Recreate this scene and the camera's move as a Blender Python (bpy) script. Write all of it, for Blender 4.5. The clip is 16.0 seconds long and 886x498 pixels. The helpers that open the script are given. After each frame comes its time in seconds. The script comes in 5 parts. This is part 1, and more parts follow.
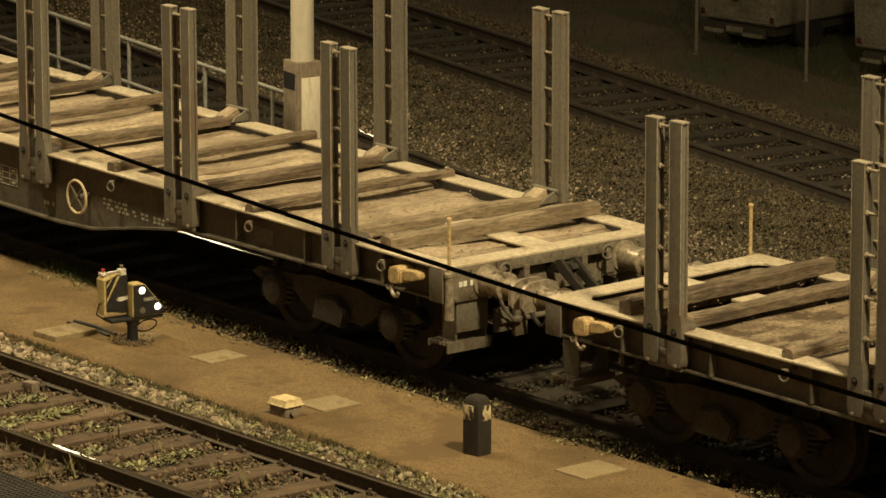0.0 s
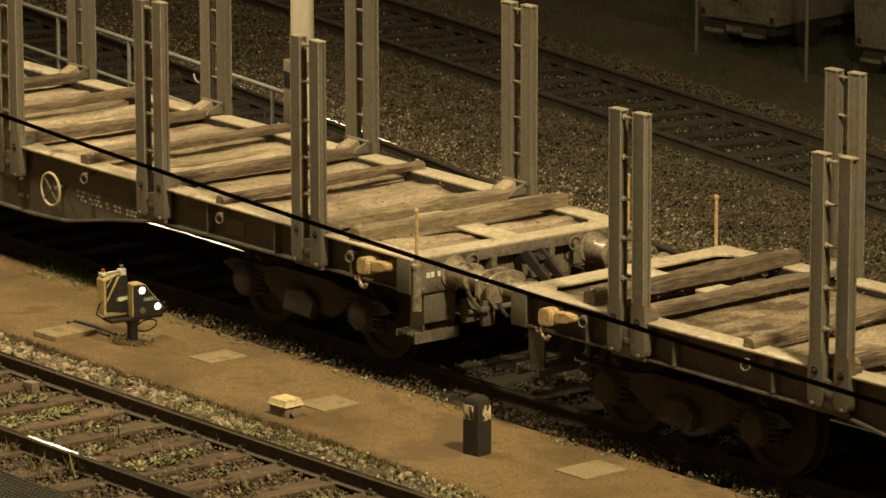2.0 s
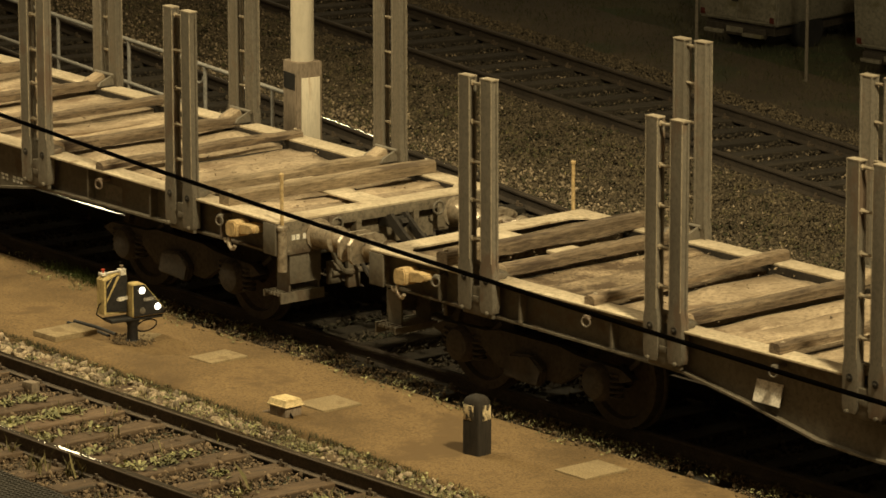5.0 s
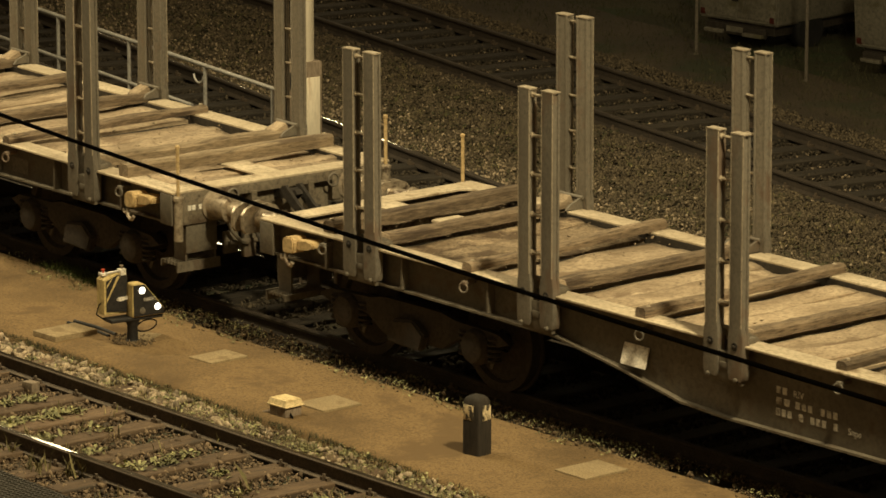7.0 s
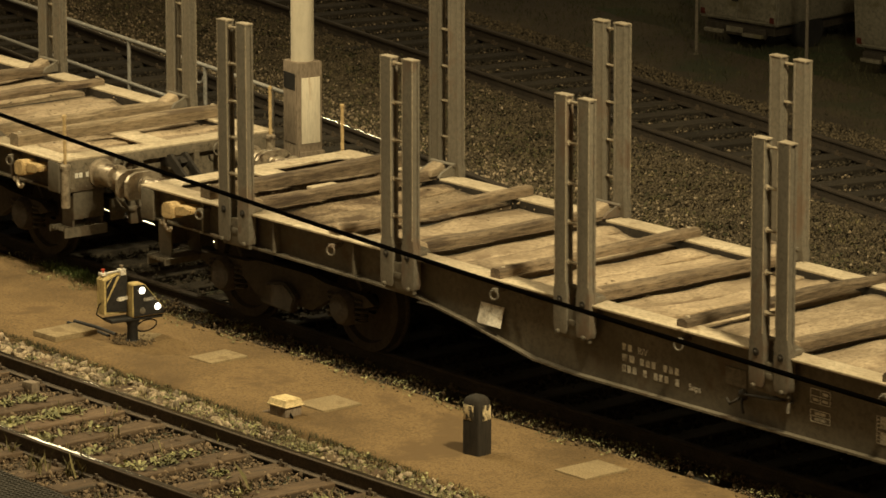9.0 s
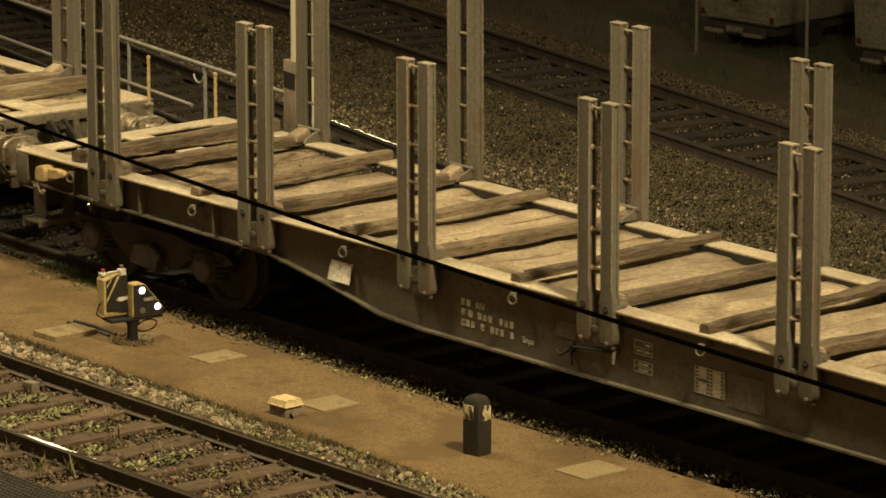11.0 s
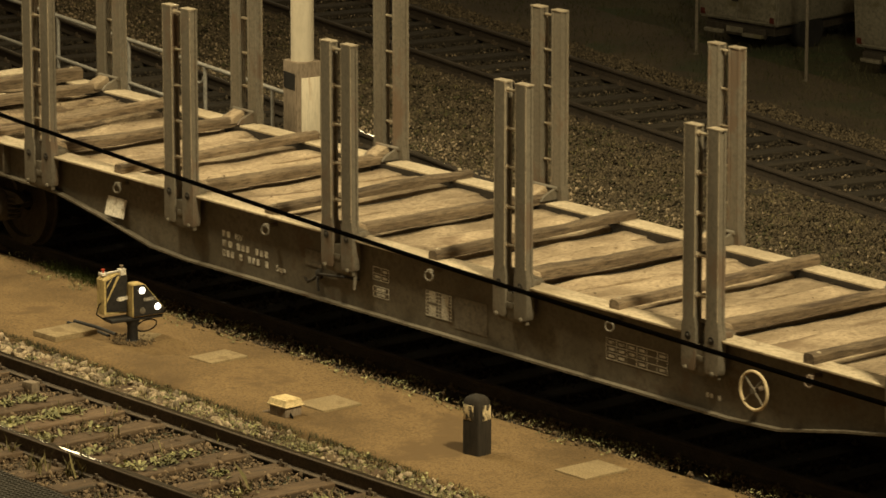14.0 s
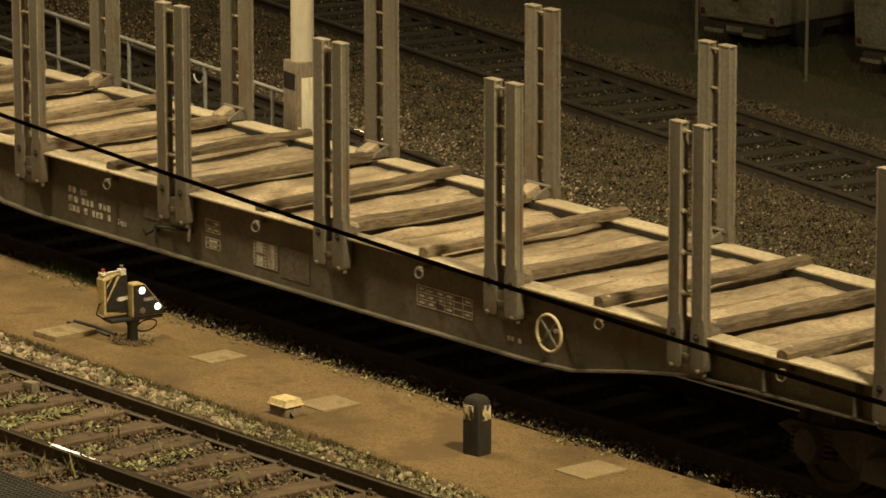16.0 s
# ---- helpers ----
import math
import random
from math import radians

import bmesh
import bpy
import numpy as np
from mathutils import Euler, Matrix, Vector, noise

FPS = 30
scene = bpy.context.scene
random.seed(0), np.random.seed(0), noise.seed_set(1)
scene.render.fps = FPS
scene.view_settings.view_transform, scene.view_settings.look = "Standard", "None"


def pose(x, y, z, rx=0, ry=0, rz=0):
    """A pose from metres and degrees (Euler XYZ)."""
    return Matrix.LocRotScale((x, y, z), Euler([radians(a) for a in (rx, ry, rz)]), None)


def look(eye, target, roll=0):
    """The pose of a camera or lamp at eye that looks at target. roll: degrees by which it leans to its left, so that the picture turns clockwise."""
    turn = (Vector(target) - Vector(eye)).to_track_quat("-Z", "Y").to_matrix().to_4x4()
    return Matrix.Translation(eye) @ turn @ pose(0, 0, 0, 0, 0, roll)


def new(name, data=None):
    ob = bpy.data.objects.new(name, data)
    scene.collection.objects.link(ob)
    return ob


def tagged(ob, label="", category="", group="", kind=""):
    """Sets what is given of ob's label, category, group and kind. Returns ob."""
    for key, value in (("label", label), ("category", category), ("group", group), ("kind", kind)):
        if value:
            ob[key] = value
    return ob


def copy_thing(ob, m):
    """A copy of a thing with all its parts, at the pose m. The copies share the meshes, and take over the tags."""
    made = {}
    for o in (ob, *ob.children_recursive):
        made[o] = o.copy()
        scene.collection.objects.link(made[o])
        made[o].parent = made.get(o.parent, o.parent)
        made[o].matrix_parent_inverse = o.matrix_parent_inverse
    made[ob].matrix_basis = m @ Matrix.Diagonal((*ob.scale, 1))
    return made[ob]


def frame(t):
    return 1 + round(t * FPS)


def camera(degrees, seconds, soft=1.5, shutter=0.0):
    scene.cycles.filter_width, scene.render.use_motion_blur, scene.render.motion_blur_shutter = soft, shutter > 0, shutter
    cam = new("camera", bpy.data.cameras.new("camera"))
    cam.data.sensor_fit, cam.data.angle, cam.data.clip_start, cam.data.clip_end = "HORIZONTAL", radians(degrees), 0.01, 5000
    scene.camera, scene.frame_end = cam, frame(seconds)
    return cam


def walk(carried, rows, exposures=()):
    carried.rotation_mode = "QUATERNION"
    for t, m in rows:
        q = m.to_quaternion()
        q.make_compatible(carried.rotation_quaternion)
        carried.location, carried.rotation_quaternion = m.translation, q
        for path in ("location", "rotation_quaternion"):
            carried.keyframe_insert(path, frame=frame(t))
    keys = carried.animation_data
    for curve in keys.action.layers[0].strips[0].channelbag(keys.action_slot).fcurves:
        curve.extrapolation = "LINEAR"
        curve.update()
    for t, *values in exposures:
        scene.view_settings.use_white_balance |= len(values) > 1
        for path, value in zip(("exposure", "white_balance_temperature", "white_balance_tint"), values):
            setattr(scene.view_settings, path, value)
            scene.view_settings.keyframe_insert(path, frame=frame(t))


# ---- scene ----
CLIP = 16.0
EYE = Vector((31.299, -28.087, 10.830))
YAW, TILT = radians(50.760), radians(12.641)
WAY = Vector((-math.sin(YAW) * math.cos(TILT), math.cos(YAW) * math.cos(TILT), -math.sin(TILT)))
cam = camera(10.479, CLIP, soft=1.6, shutter=0.5)
walk(cam, [(0.0, look(EYE, EYE + 40 * WAY, 0.07)), (CLIP, look(EYE, EYE + 40 * WAY, 0.07))])

# ---- night sky and yard lamps ----
world = bpy.data.worlds.new("night")
world.use_nodes = True
bg = world.node_tree.nodes["Background"]
bg.inputs["Color"].default_value = (0.75, 0.55, 0.28, 1)
bg.inputs["Strength"].default_value = 0.20
scene.world = world
scene.view_settings.exposure = 0.0


def yard_lamp(at, aim, watts, cone=100, size=0.35, tint=(1.0, 0.86, 0.52)):
    """A shaded floodlight on a mast outside the view."""
    data = bpy.data.lights.new("yard_lamp", "SPOT")
    data.energy, data.shadow_soft_size, data.color = watts, size, tint
    data.spot_size, data.spot_blend = radians(cone), 1.0
    ob = new("yard_lamp", data)
    ob.matrix_world = look(at, aim)
    return ob


yard_lamp((9.0, -3.5, 13.0), (-6.5, -1.8, 0.0), 13300, cone=92, size=0.7)
yard_lamp((-18.0, -4.0, 12.5), (-8.0, -2.5, 0.0), 5800, size=0.5)
# added fill light over the left part; no mast is known here
yard_lamp((-6.5, -5.0, 13.0), (-7.5, -1.0, 0.0), 4600, size=0.8)
# the far row of lamps, seen only as glints on the rails
for spot in ((-35.7, 18.0, 10.8), (-47.0, 29.7, 10.8), (-49.1, 29.7, 10.8), (-51.2, 29.7, 10.8), (-55.5, 39.5, 10.8), (-53.7, 39.4, 10.8)):
    yard_lamp(spot, (spot[0] + 30, spot[1] - 24, 0), 260, cone=120, size=0.45)

# ---- materials ----


def material(name, low, high, rough=0.8, metal=0.0, coarse=1.5, fine=25.0, bump=0.3, depth=0.01, stretch=(1, 1, 1),
             patch=None, patch_scale=0.8, patch_cut=0.55, each=0.0, island=0.0, rough_var=0.12, spec=0.3, speck=0.55):
    """Two scales of mottling between two colours, optional stains or wear, and fine relief."""
    m = bpy.data.materials.new(name)
    m.use_nodes = True
    nt = m.node_tree
    n, link = nt.nodes, nt.links.new
    bsdf = n["Principled BSDF"]
    co = n.new("ShaderNodeTexCoord")
    mp = n.new("ShaderNodeMapping")
    mp.inputs["Scale"].default_value = stretch
    link(co.outputs["Object"], mp.inputs["Vector"])
    info = n.new("ShaderNodeObjectInfo")
    add = n.new("ShaderNodeVectorMath")
    add.operation = "ADD"
    shift = n.new("ShaderNodeMath")
    shift.operation = "MULTIPLY"
    shift.inputs[1].default_value = 37.0
    link(info.outputs["Random"], shift.inputs[0])
    link(mp.outputs["Vector"], add.inputs[0])
    link(shift.outputs[0], add.inputs[1])

    def grain(scale, detail, rough_in=0.6):
        t = n.new("ShaderNodeTexNoise")
        t.inputs["Scale"].default_value, t.inputs["Detail"].default_value, t.inputs["Roughness"].default_value = scale, detail, rough_in
        link(add.outputs[0], t.inputs["Vector"])
        return t.outputs["Fac"]

    def mixed(fac, a, b):
        x = n.new("ShaderNodeMix")
        x.data_type = "RGBA"
        if isinstance(fac, float):
            x.inputs[0].default_value = fac
        else:
            link(fac, x.inputs[0])
        for k, v in ((6, a), (7, b)):
            if isinstance(v, tuple):
                x.inputs[k].default_value = (*v, 1)
            else:
                link(v, x.inputs[k])
        return x.outputs[2]

    def ramp(fac, a, b):
        r = n.new("ShaderNodeMapRange")
        r.inputs[1].default_value, r.inputs[2].default_value = a, b
        link(fac, r.inputs[0])
        return r.outputs[0]

    g1, g2 = grain(coarse, 4), grain(fine, 5, 0.7)
    col = mixed(ramp(g1, 0.32, 0.68), low, high)
    dark = tuple(speck * v for v in low)
    col = mixed(ramp(g2, 0.56, 0.30), col, dark)
    if patch:
        col = mixed(ramp(grain(patch_scale, 6, 0.65), patch_cut, patch_cut + 0.08), col, patch)
    if each or island:
        hsv = n.new("ShaderNodeHueSaturation")
        src = info.outputs["Random"]
        if island:
            src = n.new("ShaderNodeNewGeometry").outputs["Random Per Island"]
        v = n.new("ShaderNodeMapRange")
        k = each or island
        v.inputs[3].default_value, v.inputs[4].default_value = 1 - k, 1 + k
        link(src, v.inputs[0])
        link(v.outputs[0], hsv.inputs["Value"])
        link(col, hsv.inputs["Color"])
        col = hsv.outputs[0]
    link(col, bsdf.inputs["Base Color"])
    rr = n.new("ShaderNodeMapRange")
    rr.inputs[3].default_value, rr.inputs[4].default_value = max(0.05, rough - rough_var), min(1, rough + rough_var)
    link(g2, rr.inputs[0])
    link(rr.outputs[0], bsdf.inputs["Roughness"])
    bsdf.inputs["Metallic"].default_value = metal
    bsdf.inputs["Specular IOR Level"].default_value = spec
    bp = n.new("ShaderNodeBump")
    bp.inputs["Strength"].default_value, bp.inputs["Distance"].default_value = bump, depth
    link(g2, bp.inputs["Height"])
    link(bp.outputs[0], bsdf.inputs["Normal"])
    return m


def glow(name, colour, strength):
    m = bpy.data.materials.new(name)
    m.use_nodes = True
    b = m.node_tree.nodes["Principled BSDF"]
    b.inputs["Base Color"].default_value = (0.8, 0.8, 0.8, 1)
    b.inputs["Emission Color"].default_value = (*colour, 1)
    b.inputs["Emission Strength"].default_value = strength
    return m


M_EARTH = material("packed_earth", (0.108, 0.066, 0.027), (0.278, 0.175, 0.075), 0.95, coarse=0.8, fine=42, bump=0.55, depth=0.012, patch=(0.130, 0.080, 0.034), patch_scale=0.8, patch_cut=0.55, speck=0.66)
M_GROUND = material("yard_ground", (0.062, 0.048, 0.032), (0.105, 0.080, 0.050), 0.95, coarse=0.8, fine=40, bump=0.7, depth=0.03, patch=(0.05, 0.055, 0.028), patch_scale=0.5)
M_GRASSY = material("grassy_ground", (0.034, 0.034, 0.015), (0.075, 0.062, 0.030), 0.95, coarse=0.6, fine=30, bump=0.8, depth=0.04, patch=(0.035, 0.045, 0.016), patch_scale=0.9)
M_STONE = material("ballast_stone", (0.22, 0.162, 0.100), (0.40, 0.31, 0.205), 0.9, coarse=8, fine=60, bump=0.3, island=0.6)
M_STONE_DULL = material("dull_ballast_stone", (0.085, 0.064, 0.038), (0.155, 0.118, 0.071), 0.9, coarse=8, fine=60, bump=0.3, island=0.5)
M_STONE_RUST = material("rusty_ballast_stone", (0.11, 0.073, 0.042), (0.21, 0.145, 0.085), 0.9, coarse=8, fine=60, bump=0.3, island=0.6)
M_STONE_DARK = material("oily_ballast_stone", (0.040, 0.031, 0.020), (0.085, 0.065, 0.040), 0.85, coarse=8, fine=60, bump=0.3, island=0.6)
M_STONE_EDGE = material("earthy_path_stone", (0.095, 0.064, 0.033), (0.20, 0.138, 0.075), 0.95, coarse=8, fine=60, bump=0.3, island=0.6)
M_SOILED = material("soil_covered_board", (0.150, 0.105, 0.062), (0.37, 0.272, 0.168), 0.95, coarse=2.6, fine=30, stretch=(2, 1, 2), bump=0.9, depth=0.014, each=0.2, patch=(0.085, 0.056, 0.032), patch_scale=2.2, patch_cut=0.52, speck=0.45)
# frame paint made lighter, for the lamp light on the wagon's end face
M_HEAD = material("dusty_end_beam_paint", (0.13, 0.103, 0.069), (0.225, 0.18, 0.123), 0.75, coarse=2.2, fine=22, bump=0.25, patch=(0.09, 0.063, 0.040), patch_scale=3.0, patch_cut=0.54, speck=0.6)
M_SLEEPER = material("tarred_sleeper_wood", (0.095, 0.060, 0.034), (0.165, 0.108, 0.062), 0.9, coarse=2, fine=14, stretch=(4, 0.5, 4), bump=0.6, each=0.25, patch=(0.06, 0.045, 0.03), patch_scale=1.5)
M_SLEEPER_DARK = material("blackened_sleeper_wood", (0.032, 0.025, 0.017), (0.060, 0.047, 0.032), 0.9, coarse=2, fine=14, stretch=(4, 0.5, 4), bump=0.6, each=0.25)
M_RAILSIDE = material("rusty_rail_side", (0.075, 0.054, 0.035), (0.135, 0.098, 0.064), 0.8, coarse=3, fine=40, bump=0.3)
M_RAILDARK = material("blackened_rail_side", (0.035, 0.026, 0.018), (0.065, 0.048, 0.032), 0.85, coarse=3, fine=40, bump=0.3)
M_RAILTOP = material("polished_rail_head", (0.13, 0.102, 0.07), (0.21, 0.17, 0.12), 0.11, 0.8, coarse=2, fine=30, bump=0.015, stretch=(0.2, 3, 3), rough_var=0.03)
M_RAILDULL = material("dull_rail_head", (0.045, 0.034, 0.024), (0.075, 0.056, 0.04), 0.75, 0.2, coarse=2, fine=30, bump=0.1)
M_FRAME = material("wagon_frame_paint", (0.105, 0.086, 0.060), (0.155, 0.127, 0.09), 0.7, coarse=1.6, fine=22, bump=0.2, patch=(0.095, 0.066, 0.042), patch_scale=2.2, patch_cut=0.57, speck=0.75)
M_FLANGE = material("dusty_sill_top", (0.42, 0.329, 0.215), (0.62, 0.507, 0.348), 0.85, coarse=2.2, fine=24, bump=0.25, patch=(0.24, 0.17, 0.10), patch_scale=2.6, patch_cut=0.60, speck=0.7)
M_PLANK = material("weathered_floor_board", (0.24, 0.173, 0.105), (0.51, 0.39, 0.255), 0.9, coarse=2.2, fine=26, stretch=(2.2, 0.7, 2.2), bump=0.7, depth=0.010, each=0.14, patch=(0.19, 0.13, 0.078), patch_scale=1.6, patch_cut=0.57, speck=0.74)
M_BEAM = material("worn_cross_timber", (0.125, 0.088, 0.054), (0.25, 0.182, 0.114), 0.9, coarse=1.8, fine=10, stretch=(6, 0.8, 6), bump=0.9, depth=0.014, each=0.3, patch=(0.07, 0.048, 0.031), patch_scale=1.3, patch_cut=0.56, speck=0.40)
M_BEAMPALE = material("newer_cross_timber", (0.20, 0.146, 0.088), (0.38, 0.285, 0.178), 0.9, coarse=1.8, fine=10, stretch=(6, 0.8, 6), bump=0.9, depth=0.014, each=0.15, patch=(0.12, 0.084, 0.052), patch_scale=1.3, patch_cut=0.58, speck=0.5)
M_STAKE = material("stake_steel", (0.145, 0.121, 0.089), (0.205, 0.174, 0.130), 0.6, 0.15, coarse=1.2, fine=45, stretch=(1, 1, 0.6), bump=0.10, each=0.12, patch=(0.150, 0.106, 0.072), patch_scale=2.4, patch_cut=0.55, speck=0.72)
M_EDGE = material("worn_bright_steel", (0.36, 0.29, 0.20), (0.50, 0.41, 0.29), 0.55, 0.3, coarse=4, fine=30, bump=0.15)
M_DARK = material("greasy_dark_steel", (0.03, 0.024, 0.018), (0.06, 0.048, 0.035), 0.7, 0.2, coarse=3, fine=25, bump=0.3)
M_BOGIE = material("grimy_bogie", (0.032, 0.025, 0.018), (0.065, 0.05, 0.037), 0.85, coarse=3, fine=25, bump=0.4)
M_TAN = material("yellow_tan_paint", (0.48, 0.33, 0.15), (0.60, 0.43, 0.22), 0.6, coarse=3, fine=25, bump=0.2, patch=(0.26, 0.16, 0.08), patch_scale=5, patch_cut=0.6)
M_BUFFER = material("greased_buffer", (0.33, 0.26, 0.18), (0.56, 0.46, 0.33), 0.38, 0.45, coarse=4, fine=25, bump=0.2, patch=(0.10, 0.068, 0.042), patch_scale=4, patch_cut=0.53)
M_WHITE = material("faded_white_marking", (0.72, 0.66, 0.55), (0.82, 0.76, 0.65), 0.8, coarse=5, fine=40, bump=0.1, patch=(0.15, 0.12, 0.09), patch_scale=6, patch_cut=0.6)
M_FADED = material("worn_stencil_paint", (0.50, 0.45, 0.36), (0.74, 0.68, 0.56), 0.8, coarse=7, fine=40, bump=0.1, patch=(0.20, 0.165, 0.12), patch_scale=9, patch_cut=0.56)
M_PAPER = material("label_plate", (0.70, 0.62, 0.50), (0.80, 0.72, 0.60), 0.7, coarse=6, fine=50, bump=0.1, patch=(0.40, 0.33, 0.24), patch_scale=14, patch_cut=0.53)
M_BARK = material("bark_bits", (0.14, 0.096, 0.056), (0.34, 0.255, 0.16), 0.9, coarse=20, fine=60, bump=0.2, island=0.6)
M_PANEL = material("dull_grey_panel", (0.14, 0.115, 0.085), (0.18, 0.15, 0.11), 0.7, coarse=3, fine=30, bump=0.1)
M_WHEELRIM = material("worn_handwheel_paint", (0.55, 0.42, 0.24), (0.68, 0.54, 0.33), 0.6, coarse=6, fine=40, bump=0.1, patch=(0.3, 0.2, 0.1), patch_scale=9)
M_CONCRETE = material("concrete_slab", (0.265, 0.190, 0.098), (0.355, 0.262, 0.142), 0.9, coarse=4, fine=60, bump=0.5, patch=(0.19, 0.13, 0.065), patch_scale=4, patch_cut=0.55)
M_POLE = material("pale_mast_paint", (0.55, 0.47, 0.345), (0.67, 0.58, 0.435), 0.6, coarse=1.5, fine=20, bump=0.08, stretch=(1, 1, 0.3), speck=0.88)
M_CABINET = material("cabinet_cream", (0.68, 0.58, 0.42), (0.78, 0.67, 0.50), 0.7, coarse=1.5, fine=14, stretch=(3, 3, 0.5), bump=0.1, patch=(0.42, 0.27, 0.14), patch_scale=1.6, patch_cut=0.6, speck=0.85)
M_CABSHELL = material("cabinet_shell", (0.20, 0.15, 0.10), (0.28, 0.21, 0.145), 0.8, coarse=2, fine=20, stretch=(2, 2, 0.6), bump=0.2)
M_GALV = material("galvanised_tube", (0.40, 0.37, 0.32), (0.52, 0.48, 0.42), 0.5, 0.5, coarse=5, fine=40, bump=0.1)
M_SIGYEL = material("signal_yellow", (0.50, 0.37, 0.15), (0.62, 0.47, 0.21), 0.6, coarse=4, fine=30, bump=0.1, patch=(0.36, 0.25, 0.10), patch_scale=5, patch_cut=0.60)
M_SIGBLACK = material("signal_black", (0.018, 0.016, 0.014), (0.035, 0.03, 0.025), 0.6, coarse=4, fine=30, bump=0.1)
M_RED = material("red_knob", (0.45, 0.06, 0.03), (0.55, 0.09, 0.04), 0.5, coarse=5, fine=30, bump=0.05)
M_DULLRED = material("dull_red_lens", (0.05, 0.012, 0.008), (0.08, 0.016, 0.010), 0.4, coarse=5, fine=30, bump=0.02)
M_LIT = glow("lit_signal_lens", (1.0, 0.93, 0.75), 6.0)
M_BOLLARD = material("tarred_wood", (0.022, 0.018, 0.013), (0.05, 0.038, 0.026), 0.85, coarse=3, fine=20, stretch=(3, 3, 0.4), bump=0.6)
M_BOLLWHITE = material("chipped_white_paint", (0.62, 0.47, 0.26), (0.75, 0.60, 0.36), 0.7, coarse=5, fine=25, bump=0.4, patch=(0.05, 0.04, 0.028), patch_scale=14, patch_cut=0.48)
M_LAMPBOX = material("box_lid_yellow", (0.66, 0.49, 0.24), (0.80, 0.62, 0.34), 0.6, coarse=3, fine=30, bump=0.15, patch=(0.45, 0.31, 0.14), patch_scale=7, patch_cut=0.57)
M_CABLE = material("black_cable", (0.006, 0.005, 0.004), (0.012, 0.01, 0.008), 0.9, coarse=3, fine=30, bump=0.1, spec=0.1)
M_LEAF = material("weed_leaf", (0.15, 0.142, 0.058), (0.33, 0.295, 0.135), 0.7, coarse=3, fine=20, bump=0.2, island=0.6)
M_GRASS = material("dry_grass", (0.16, 0.135, 0.055), (0.30, 0.24, 0.11), 0.8, coarse=3, fine=20, bump=0.2, island=0.5)
M_DARKGRASS = material("dark_grass", (0.040, 0.039, 0.016), (0.085, 0.074, 0.033), 0.8, coarse=3, fine=20, bump=0.2, island=0.5)
M_GREEN = material("fresh_grass", (0.055, 0.075, 0.016), (0.12, 0.145, 0.036), 0.75, coarse=3, fine=20, bump=0.2, island=0.5)
# white van paint set to dark grey: the unlit verge is in the colour
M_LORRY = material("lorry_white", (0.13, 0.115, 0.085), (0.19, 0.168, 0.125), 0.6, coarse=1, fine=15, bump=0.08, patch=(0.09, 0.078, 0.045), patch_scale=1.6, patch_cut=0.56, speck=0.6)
M_TYRE = material("rubber", (0.012, 0.011, 0.01), (0.022, 0.02, 0.018), 0.85, coarse=5, fine=40, bump=0.2)
M_MAT = material("mesh_cover", (0.05, 0.043, 0.033), (0.08, 0.068, 0.05), 0.6, 0.4, coarse=5, fine=40, bump=0.2)

# ---- building blocks ----


def part(name, bm, mat, parent=None, label="", m=None):
    me = bpy.data.meshes.new(name)
    bmesh.ops.recalc_face_normals(bm, faces=bm.faces)
    bm.to_mesh(me)
    bm.free()
    me.materials.append(mat)
    for f in me.polygons:
        f.use_smooth = True
    me.set_sharp_from_angle(angle=radians(38))
    ob = new(name, me)
    if parent:
        ob.parent = parent
    if m is not None:
        ob.matrix_basis = m
    if label:
        ob["label"] = label
    return ob


def share(ob, parent, m):
    """Another object on the same mesh."""
    o = new(ob.name.split(".")[0], ob.data)
    o.parent = parent
    o.matrix_basis = m
    if "label" in ob:
        o["label"] = ob["label"]
    return o


def box(bm, x0, x1, y0, y1, z0, z1, bevel=0.0):
    r = bmesh.ops.create_cube(bm, size=1)
    vs = r["verts"]
    for v in vs:
        v.co = Vector(((x0 + x1) / 2 + v.co.x * (x1 - x0), (y0 + y1) / 2 + v.co.y * (y1 - y0), (z0 + z1) / 2 + v.co.z * (z1 - z0)))
    if bevel:
        es = list({e for v in vs for e in v.link_edges})
        bmesh.ops.bevel(bm, geom=es, offset=bevel, segments=2, affect="EDGES", profile=0.5)
    return bm


def boxes(*args, bevel=0.0):
    bm = bmesh.new()
    for a in args:
        box(bm, *a, bevel=bevel)
    return bm


def tube(bm, a, b, r, r2=None, seg=12):
    a, b = Vector(a), Vector(b)
    d = b - a
    m = Matrix.Translation((a + b) / 2) @ d.to_track_quat("Z", "Y").to_matrix().to_4x4()
    bmesh.ops.create_cone(bm, cap_ends=True, segments=seg, radius1=r, radius2=r if r2 is None else r2, depth=d.length, matrix=m)
    return bm


def tubes(*args, seg=12):
    bm = bmesh.new()
    for a, b, r in args:
        tube(bm, a, b, r, seg=seg)
    return bm


